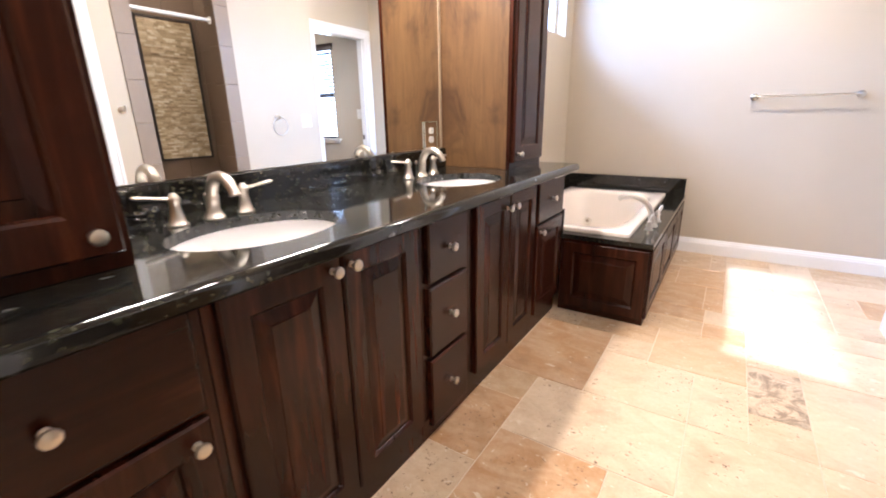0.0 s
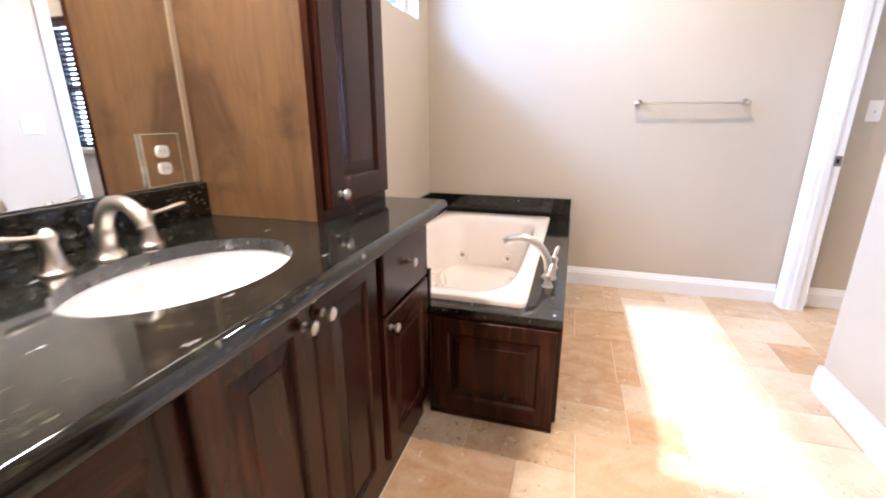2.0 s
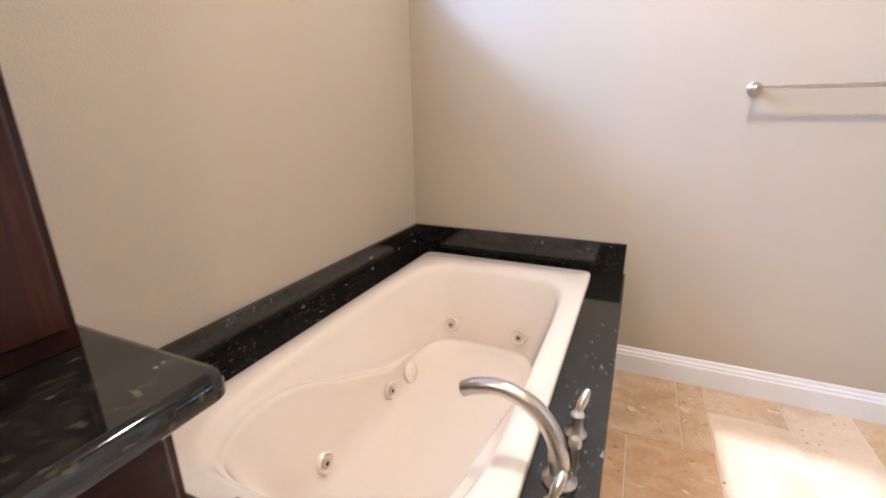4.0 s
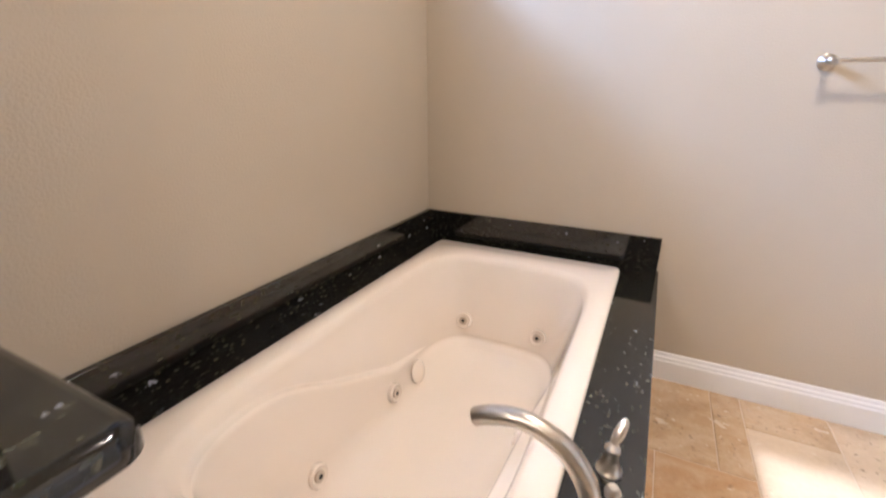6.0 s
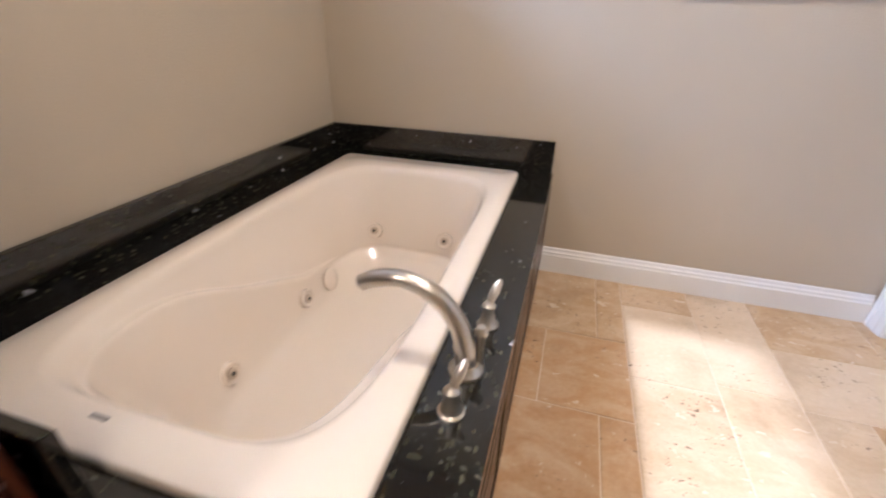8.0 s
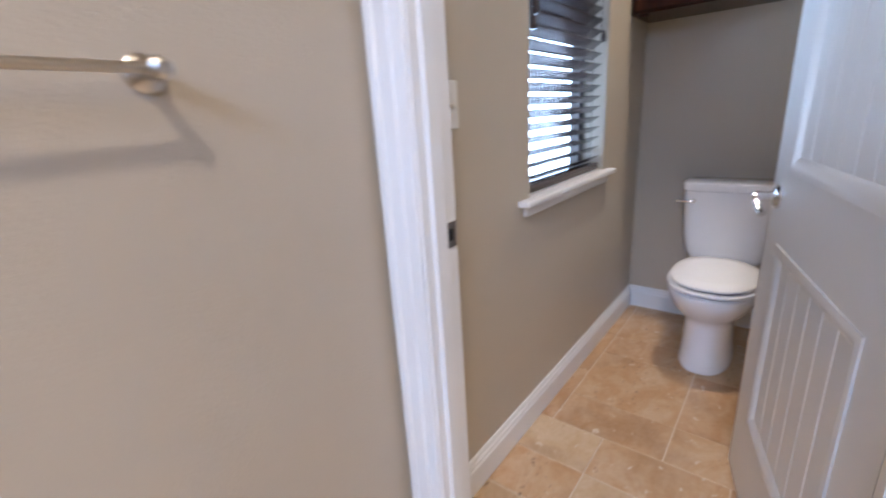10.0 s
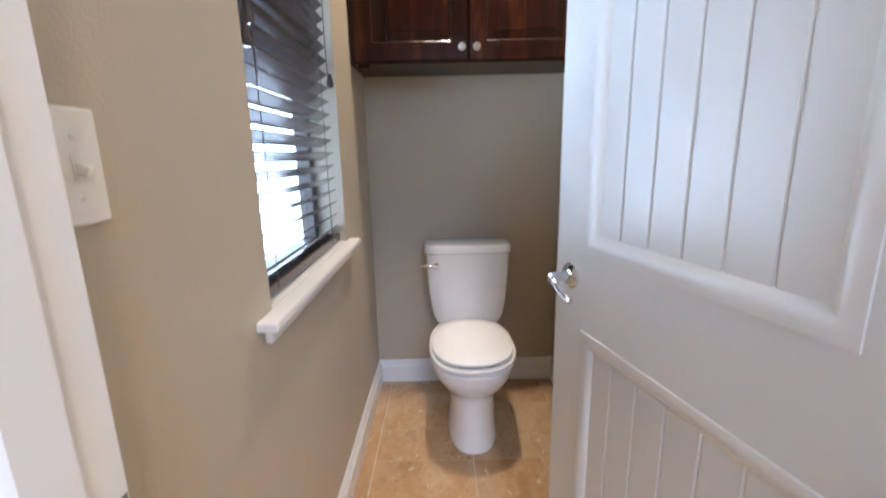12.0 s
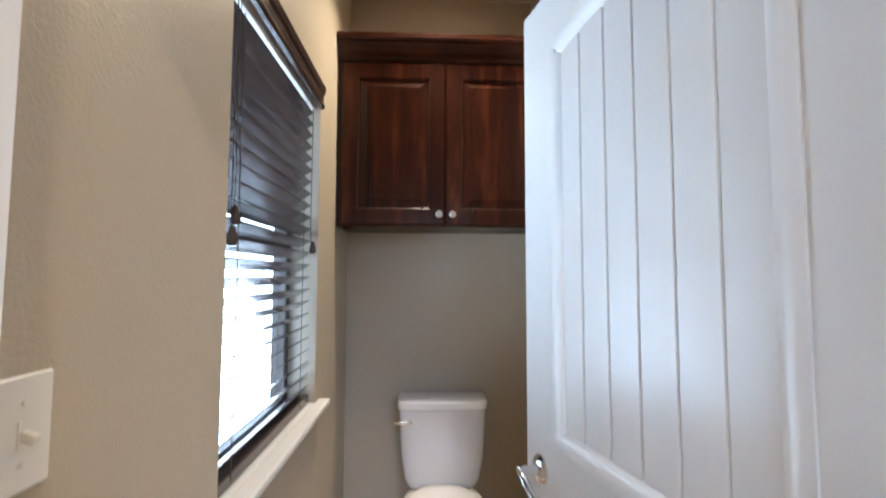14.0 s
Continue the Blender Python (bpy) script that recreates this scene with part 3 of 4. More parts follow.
def slab_with_holes(x0, x1, y0, y1, z0, z1, holes, n=40):
    """A slab with elliptic holes; each hole sits in its own square cell."""
    bm = bmesh.new()
    cuts = sorted([y0, y1] + [h[1] + s * (SRY + 0.03) for h in holes for s in (-1, 1)])
    for a, b in zip(cuts, cuts[1:]):
        hole = next((h for h in holes if a < h[1] < b), None)
        if not hole:
            out = [(x0, a), (x1, a)] + ([(x1, b)] if b < y1 else [(x1 - CR + CR * math.cos(q), y1 - CR + CR * math.sin(q)) for q in [math.pi / 2 * k / 8 for k in range(9)]]) + [(x0, b)]
            for z in (z0, z1):
                bm.faces.new([bm.verts.new((*p, z)) for p in out])
            continue
        outer, inner = [], []
        for i in range(n):
            t = 2 * math.pi * (i + 0.5) / n
            c, s = math.cos(t), math.sin(t)
            inner.append((hole[0] + SRX * c, hole[1] + SRY * s))
            kx = ((x1 - hole[0]) if c > 0 else (hole[0] - x0)) / max(abs(c), 1e-6)
            ky = ((b - hole[1]) if s > 0 else (hole[1] - a)) / max(abs(s), 1e-6)
            k = min(kx, ky)
            outer.append((hole[0] + k * c, hole[1] + k * s))
        for z in (z0, z1):
            o = [bm.verts.new((*p, z)) for p in outer]
            q = [bm.verts.new((*p, z)) for p in inner]
            for i in range(n):
                j = (i + 1) % n
                bm.faces.new((o[i], o[j], q[j], q[i]))
            for cx, cy in ((x0, a), (x1, a), (x1, b), (x0, b)):
                near = sorted(o, key=lambda v: (v.co.x - cx) ** 2 + (v.co.y - cy) ** 2)[:2]
                bm.faces.new((near[0], near[1], bm.verts.new((cx, cy, z))))
        for i in range(n):
            j = (i + 1) % n
            bm.faces.new([bm.verts.new(p) for p in ((*inner[i], z0), (*inner[j], z0), (*inner[j], z1), (*inner[i], z1))])
    bmesh.ops.remove_doubles(bm, verts=bm.verts, dist=0.0002)
    bmesh.ops.recalc_face_normals(bm, faces=bm.faces)
    return bm


top = thing("vanity_countertop", "polished black-green granite vanity top with backsplash", "countertop")
bm = slab_with_holes(0.002, CF - 0.016, -4.36, -1.720, CT - 0.030, CT, SINKS)
part("slab", bm, GRANITE, top)
EDGE = [(0.0, VT - CT), (0.010, VT - CT), (0.016, VT - CT + 0.006), (0.016, -0.018), (0.013, -0.008), (0.007, -0.002), (0, 0)]
ex, ey = CF - 0.016, -1.720
run = [((ex, -4.36), (1, 0)), ((ex, ey - CR), (1, 0))]
run += [((ex - CR + CR * math.cos(q), ey - CR + CR * math.sin(q)), (math.cos(q), math.sin(q))) for q in [math.pi / 2 * k / 8 for k in range(1, 9)]]
run += [((0.002, ey), (0, 1))]
part("edge", loft(bmesh.new(), [[(p[0] + d[0] * o, p[1] + d[1] * o, CT + h) for o, h in EDGE] for p, d in run]), GRANITE, top, smooth=True)
part("backsplash", boxes(((0.002, -3.870, CT + 0.0005), (0.032, -2.1665, 1.005)), bevel=0.002), GRANITE, top)


def sink(cx, cy):
    s = thing("undermount_sink", "white oval undermount sink in the granite top", "sink", "vanity sinks", at=(cx, cy, 0))
    bm = bmesh.new()
    rings = [circle(0, 0, CT - 0.031, SRX + 0.03, 40, SRY + 0.03)]
    for k in range(9):
        a = k / 8 * math.pi / 2
        rings.append(circle(0, 0, CT - 0.031 - 0.135 * math.sin(a) ** 1.0, (SRX + 0.006) * (0.12 + 0.88 * math.cos(a) ** 0.75), 40, (SRY + 0.006) * (0.12 + 0.88 * math.cos(a) ** 0.75)))
    loft(bm, rings, False, True)
    part("basin", bm, CHINA, s, smooth=True)
    part("drain", lathe([(0.024, 0), (0.024, 0.003), (0.017, 0.004), (0.015, 0.002)], 20), CHROME, s, smooth=True, m=pose(0, 0, CT - 0.1675))
    return s


for c in SINKS:
    sink(*c)


def lever_handle(parent, m, material=None, up=False):
    material = material or NICKEL
    h = part("handle", lathe([(0.026, 0), (0.026, 0.005), (0.021, 0.010), (0.017, 0.030), (0.013, 0.055), (0.016, 0.064), (0.016, 0.072), (0.012, 0.078), (0.006, 0.086)], 20), material, parent, smooth=True, m=m)
    if up:
        part("lever", tube([(0.0, 0.0, 0.074), (0, -0.006, 0.088), (0, -0.016, 0.108), (0, -0.028, 0.130), (0, -0.033, 0.139), (0, -0.035, 0.142)], [0.008, 0.009, 0.0115, 0.009, 0.006, 0.002], 12), material, h, smooth=True, m=m)
        return h
    part("lever", tube([(0.0, 0.012, 0.070), (0, -0.01, 0.072), (0, -0.035, 0.075), (0, -0.065, 0.080), (0, -0.085, 0.083), (0, -0.092, 0.084)], [0.007, 0.009, 0.007, 0.0095, 0.0085, 0.003], 12, 0.6), material, h, smooth=True, m=m)
    return h


def vanity_faucet(x, y):
    f = thing("widespread_faucet", "brushed nickel widespread faucet with two lever handles", "faucet", "vanity faucets", at=(x, y, CT + 0.0005))
    sp = part("spout", tube(smooth_path([(0, 0, 0.0), (0.002, 0, 0.045), (0.010, 0, 0.082), (0.030, 0, 0.110), (0.060, 0, 0.120), (0.092, 0, 0.110), (0.112, 0, 0.088), (0.118, 0, 0.074)], 5),
                            [0.022] * 3 + [0.019] * 5 + [0.0165] * 10 + [0.015] * 10 + [0.014] * 6 + [0.0155] * 2, 18), NICKEL, f, smooth=True)
    part("escutcheon", lathe([(0.029, 0), (0.029, 0.005), (0.025, 0.010), (0.022, 0.018)], 24), NICKEL, sp, smooth=True)
    part("lift_rod", lathe([(0.003, 0), (0.003, 0.05), (0.006, 0.055), (0.006, 0.066), (0.003, 0.070)], 10), NICKEL, sp, smooth=True, m=pose(-0.03, 0, 0.0))
    lever_handle(f, pose(-0.002, -0.098, 0, 0, 0, -12))
    lever_handle(f, pose(-0.002, 0.098, 0, 0, 0, 168))
    return f


for cx, cy in SINKS:
    vanity_faucet(0.158, cy)


# ---------------------------------------------------------------- mirror, outlets, tower cabinets
m_ = thing("vanity_mirror", "large frameless mirror above the granite backsplash", "mirror")
part("mirror_glass", boxes(((0.002, -3.868, 1.008), (0.008, -2.187, 2.30))), MIRROR, m_)
part("edge_strip", boxes(((0.002, -2.1865, 1.008), (0.010, -2.1675, 2.30))), plain("grey_edge_strip", (0.42, 0.33, 0.22), 0.4), m_)


def outlet(y, z):
    o = thing("wall_outlet", "white duplex outlet with mirrored cover plate on the mirror", "outlet", at=(0.0085, y, z))
    part("cover_plate", boxes(((0.0012, -0.0555, -0.068), (0.0075, 0.0555, 0.068)), bevel=0.0015), MIRROR, o, "mirrored cover plate")
    for dz in (-0.022, 0.022):
        s = part("socket", loft(bmesh.new(), [[(xx, py, pz) for px, py, pz in [(0, a[0], a[1]) for a in superel(0, 0, 0, 0.018, 0.016, 3, 20)]] for xx in (0.008, 0.011)]), PLASTIC, o, smooth=True, m=pose(0, 0, dz))
        part("slots", boxes(((0.0108, -0.007, -0.003), (0.0114, -0.0055, 0.005)), ((0.0108, 0.0055, -0.003), (0.0114, 0.007, 0.005))), BLACK, s, m=pose(0, 0, dz))
    part("rim", boxes(((0.0077, -0.0555, -0.068), (0.0080, -0.0540, 0.068)), ((0.0077, 0.0540, -0.068), (0.0080, 0.0555, 0.068)), ((0.0077, -0.0539, -0.068), (0.0080, 0.0539, -0.0665)), ((0.0077, -0.0539, 0.0665), (0.0080, 0.0539, 0.068))), RIMGREEN, o, "pale green bevelled rim")
    return o


RIMGREEN = plain("pale_green_edge", (0.42, 0.52, 0.44), 0.15)
outlet(-2.281, 1.078)
outlet(-3.815, 1.078)


def tower(y0, y1, label, side):
    t = thing("tower_cabinet", label, "cabinet", "tower cabinets")
    x1, z0, z1 = 0.414, CT + 0.001, 2.42
    part("side_panel", boxes(((0.002, y0, z0), (x1 - 0.02, y0 + 0.018, z1))), ALDER, t, "lighter knotty alder side panel")
    part("side_panel", boxes(((0.002, y1 - 0.018, z0), (x1 - 0.02, y1, z1))), ALDER if side < 0 else DARKWOOD, t)
    part("back", boxes(((0.002, y0 + 0.018, z0), (0.012, y1 - 0.018, z1))), DARKWOOD, t)
    for zz in (z0, z1 - 0.02):
        part("shelf", boxes(((0.012, y0 + 0.018, zz), (x1 - 0.02, y1 - 0.018, zz + 0.02))), DARKWOOD, t)
    part("face_frame", boxes(((x1 - 0.02, y0, z0), (x1, y0 + 0.04, z1)), ((x1 - 0.02, y1 - 0.04, z0), (x1, y1, z1)),
                             ((x1 - 0.02, y0 + 0.04, z0), (x1, y1 - 0.04, z0 + 0.05)), ((x1 - 0.02, y0 + 0.04, z1 - 0.06), (x1, y1 - 0.04, z1))), DARKWOOD, t)
    w, h = (y1 - y0) - 0.03, z1 - z0 - 0.065
    raised_door(t, "door", w, h, pose(x1, y0 + 0.015, z0 + 0.032, 0, 0, 90), DARKWOOD, 0.075, 0.021, knob_at=(0.045 if side > 0 else w - 0.045, 0.04))
    return t


tower(-2.165, -1.748, "tall dark-stained wooden tower cabinet with alder side", 1)
tower(-4.315, -3.871, "tall dark-stained wooden tower cabinet standing on the counter", -1)

# ---------------------------------------------------------------- tub
TX1, TY0, DZ = 1.065, -1.722, 0.490
deck = thing("tub_deck", "dark wood panelled tub surround with granite deck", "tub deck")
RX0, RX1, RY0, RY1, RZ = 0.118, 0.937, -1.664, -0.093, 0.514
for a, b in (((0.002, TY0 - 0.012, DZ - 0.03), (TX1 + 0.012, RY0 + 0.03, DZ)), ((RX1 - 0.03, RY0 + 0.0301, DZ - 0.03), (TX1 + 0.012, -0.002, DZ)),
             ((0.002, RY0 + 0.0301, DZ - 0.03), (RX0 + 0.03, -0.002, DZ)), ((RX0 + 0.0301, RY1 - 0.03, DZ - 0.03), (RX1 - 0.0301, -0.002, DZ))):
    part("deck_slab", boxes((a, b), bevel=0.0015), GRANITE, deck)
part("splash", boxes(((0.002, -1.70, DZ + 0.0005), (0.022, -0.022, 0.632)), bevel=0.0015), GRANITE, deck)
part("splash", boxes(((0.002, -0.0215, DZ + 0.0005), (TX1 + 0.004, -0.002, 0.632)), bevel=0.0015), GRANITE, deck)
part("splash", boxes(((0.024, TY0 + 0.002, DZ + 0.0005), (FX + 0.014, TY0 + 0.022, 0.632)), bevel=0.0015), GRANITE, deck)
part("apron_body", boxes(((0.57, TY0, 0.0), (TX1 - 0.02, TY0 + 0.02, DZ - 0.03)), ((TX1 - 0.02, TY0, 0.0), (TX1, -0.002, DZ - 0.03))), DARKWOOD, deck)


def apron_panel(w, h, m):
    bm = bmesh.new()
    nested(bm, w, h, [(0, 0), (0, 0.010), (0.004, 0.013), (0.060, 0.013), (0.066, 0.008), (0.070, 0.002), (0.074, 0.002), (0.106, 0.009), (0.108, 0.011)])
    part("apron_panel", bm, DARKWOOD, deck, m=m)


apron_panel(0.475, 0.41, pose(0.588, TY0, 0.035, 0, 0, 0))
for i in range(3):
    apron_panel(0.55, 0.41, pose(TX1, TY0 + 0.022 + i * 0.568, 0.035, 0, 0, 90))


JETBEIGE = plain("beige_jet_nozzle", (0.52, 0.43, 0.33), 0.3)


def tub():
    t = thing("bathtub", "bone-coloured drop-in whirlpool tub in a granite deck", "bathtub")
    cx, cy, hx, hy = (RX0 + RX1) / 2, (RY0 + RY1) / 2, (RX1 - RX0) / 2, (RY1 - RY0) / 2
    n = 96
    ci = cy - 0.028
    rings = [superel(cx, cy, DZ + 0.001, hx, hy, 44, n), superel(cx, cy, RZ - 0.005, hx, hy, 44, n), superel(cx, cy, RZ, hx - 0.005, hy - 0.005, 44, n),
             superel(cx, ci, RZ + 0.001, hx - 0.062, hy - 0.100, 5.6, n), superel(cx, ci, RZ - 0.006, hx - 0.073, hy - 0.114, 5.2, n),
             superel(cx, ci, RZ - 0.028, hx - 0.080, hy - 0.124, 5.0, n)]
    # the armrest ledge starts at the rim by the near end and sinks in an S towards the far end
    ledge_y = [-1.60, -1.42, -1.32, -1.24, -1.17, -1.07, -0.97, -0.88, -0.77, -0.60, -0.45, -0.1]
    ledge_z = [0.474, 0.474, 0.468, 0.452, 0.425, 0.372, 0.315, 0.280, 0.252, 0.222, 0.200, 0.19]

    def wall(step, drop, lower=None):
        """One ring of the side walls: at the ledge, dropped by so much, or a share of the way from it to the bottom."""
        out = []
        for (x, y, _), (x2, y2, _) in zip(superel(0, 0, 0, 1, 1, 4.8, n), superel(0, 0, 0, 1, 1, 4.2, n)):
            yy = ci + (hy - 0.15) * y
            zr = float(np.interp(yy, ledge_y, ledge_z))
            width = 0.030 * float(np.interp(yy, [-0.80, -0.48], [1, 0]))
            width *= 0.25 + 0.75 * abs(x) ** 3
            z = zr - drop
            ix, iy = 0.080 + (RZ - 0.028 - zr) * 0.24, 0.124 + (RZ - 0.028 - zr) * 0.36
            ix, iy = ix + width * step, iy + width * step
            if lower is not None:
                z = (zr - 0.014) * (1 - lower) + 0.145 * lower
                ix, iy = ix * (1 - lower) + 0.185 * lower, iy * (1 - lower) + 0.255 * lower
                x, y = x + (x2 - x) * lower, y + (y2 - y) * lower
            out.append((cx + (hx - ix) * x, ci + (hy - iy) * y, z))
        return out

    rings += [wall(0, -0.006), wall(0.12, -0.001), wall(0.85, 0.0), wall(1.05, 0.004), wall(1.18, 0.014)]
    rings += [wall(1.18, 0, k) for k in (0.2, 0.4, 0.6, 0.8, 1.0)]
    rings += [superel(cx, ci, RZ - 0.395, hx - 0.215, hy - 0.29, 4, n), superel(cx, ci, RZ - 0.408, hx - 0.26, hy - 0.35, 4, n), superel(cx, ci, RZ - 0.41, hx - 0.33, hy - 0.45, 4, n)]
    bm = bmesh.new()
    loft(bm, rings, False, True)
    part("shell", bm, TUBCREAM, t, smooth=True, sharp=65)

    def jet(pos, normal):
        q = Vector(normal).to_track_quat("Z", "Y").to_matrix().to_4x4()
        mm = Matrix.Translation(pos) @ q
        j = part("jet", lathe([(0.034, -0.012), (0.034, 0.004), (0.030, 0.009), (0.022, 0.003)], 24), TUBCREAM, t, "round whirlpool jet", True, mm)
        part("nozzle", lathe([(0.018, 0.002), (0.017, 0.009), (0.009, 0.010)], 16), JETBEIGE, j, smooth=True, m=mm)
        part("hole", lathe([(0.007, 0.008), (0.007, 0.0108)], 12), BLACK, j, m=mm)

    for x in (0.362, 0.682):
        jet((x, -0.356, 0.258), (0, -1, 0.36))
    for y in (-0.82, -1.21):
        jet((RX0 + 0.187, y, 0.188), (1, 0, 0.18))
    for y in (-0.82, -1.21):
        jet((RX1 - 0.187, y, 0.188), (-1, 0, 0.18))
    mm = Matrix.Translation((RX0 + 0.188, -0.66, 0.175)) @ Vector((1, 0, 0.25)).to_track_quat("Z", "Y").to_matrix().to_4x4()
    part("suction_cover", lathe([(0.045, -0.004), (0.045, 0.004), (0.038, 0.009), (0.01, 0.011)], 24), TUBCREAM, t, smooth=True, m=mm)
    part("maker_plate", boxes(((0.455, -1.612, RZ), (0.490, -1.604, RZ + 0.0022))), plain("dull_grey_badge", (0.3, 0.27, 0.24), 0.4), t)
    return t


tub()


def tub_filler():
    f = thing("roman_tub_filler", "brushed nickel roman tub filler with two lever handles on the deck", "faucet", at=(1.0, -1.30, DZ + 0.0005))
    sp = part("spout", tube(smooth_path([(0, 0, 0), (-0.004, 0, 0.05), (-0.022, 0, 0.11), (-0.065, 0, 0.160), (-0.125, 0, 0.182), (-0.180, 0, 0.172), (-0.208, 0, 0.158)], 6),
                            [0.021] * 8 + [0.0185] * 12 + [0.017] * 12 + [0.0165] * 5, 18, 1.0), NICKEL, f, smooth=True)
    part("escutcheon", lathe([(0.035, 0), (0.035, 0.006), (0.030, 0.011), (0.024, 0.02)], 24), NICKEL, sp, smooth=True)
    part("diverter", lathe([(0.008, 0), (0.008, 0.075), (0.012, 0.08), (0.013, 0.09), (0.008, 0.099)], 14), NICKEL, sp, smooth=True, m=pose(0.022, 0.014, 0.0))
    lever_handle(f, pose(0.0, -0.105, 0, 0, 0, 150) @ Matrix.Diagonal((0.95, 0.95, 0.70, 1)), up=True)
    lever_handle(f, pose(0.012, 0.150, 0, 0, 0, 150) @ Matrix.Diagonal((0.95, 0.95, 0.74, 1)), up=True)
    return f


tub_filler()

# ---------------------------------------------------------------- towel bar, ring, hook, switches
def towel_bar():
    b = thing("towel_bar", "brushed nickel towel bar on the beige wall", "towel bar", at=(0, 0, 1.273))
    for x in (1.436, 2.04):
        p = part("post", lathe([(0.025, 0), (0.025, 0.005), (0.018, 0.010), (0.010, 0.020), (0.010, 0.045), (0.014, 0.051), (0.014, 0.066), (0.008, 0.071)], 20), NICKEL, b, smooth=True, m=pose(x, -0.0005, 0, 90, 0, 0))
    part("bar", tube([(1.436, -0.06, 0), (2.04, -0.06, 0)], 0.0068, 14), NICKEL, b, smooth=True)


towel_bar()
r = thing("towel_ring", "brushed nickel towel ring on the wall", "towel ring", at=(EAST - 0.0005, -1.595, 1.19))
part("post", lathe([(0.027, 0), (0.027, 0.006), (0.018, 0.011), (0.011, 0.025), (0.011, 0.05), (0.015, 0.056), (0.008, 0.064)], 18), NICKEL, r, smooth=True, m=pose(0, 0, 0, 0, -90, 0))
part("ring", tube([(-0.05, 0.078 * math.sin(a), -0.078 + 0.078 * math.cos(a)) for a in [2 * math.pi * i / 40 for i in range(41)]], 0.0045, 8), NICKEL, r, smooth=True)
k = thing("robe_hook", "brushed nickel robe hook on the wall", "hook", at=(EAST - 0.0005, -2.82, 1.25))
part("rose", lathe([(0.026, 0), (0.026, 0.006), (0.018, 0.010), (0.010, 0.02)], 18), NICKEL, k, smooth=True, m=pose(0, 0, 0, 0, -90, 0))
part("prong", tube(smooth_path([(-0.015, 0, 0), (-0.04, 0, -0.008), (-0.055, 0, 0.012), (-0.058, 0, 0.028)]), 0.006, 10), NICKEL, k, smooth=True)


def switch(label, m, gangs=1):
    s = thing("light_switch", label, "light switch")
    s.matrix_world = m
    w = 0.035 + 0.023 * (gangs - 1)
    part("plate", boxes(((-w, -0.006, -0.058), (w, 0, 0.058)), bevel=0.0025), PLASTIC, s)
    for g in range(gangs):
        x = (g - (gangs - 1) / 2) * 0.046
        part("surround", boxes(((x - 0.006, -0.0075, -0.013), (x + 0.006, -0.006, 0.013))), PLASTIC, s)
        part("toggle", boxes(((-0.0045, -0.016, -0.005), (0.0045, 0, 0.005)), bevel=0.001), PLASTIC, s, m=pose(x, -0.006, 0, 22, 0, 0))
        for z in (-0.03, 0.03):
            part("screw", lathe([(0.003, 0), (0.003, 0.0012), (0.001, 0.0015)], 8), PLASTIC, s, m=pose(x, -0.006, z, 90, 0, 0))
    return s


switch("white toggle light switch beside the toilet-room door", pose(2.690, -0.0005, 1.221))
switch("white double toggle light switch on the wall", pose(EAST - 0.0005, -1.255, 1.155, 0, 0, -90), 2)

sp_ = thing("strike_plate", "worn nickel strike plate in the door jamb", "strike plate", at=(2.524, -0.1155, 0.945))
part("plate", boxes(((-0.016, -0.0012, -0.029), (0.020, 0, 0.029)), bevel=0.0004), plain("worn_nickel", (0.30, 0.27, 0.25), 0.35, 1.0), sp_)
part("latch_hole", boxes(((-0.007, -0.0018, -0.013), (0.008, -0.0012, 0.013))), BLACK, sp_)


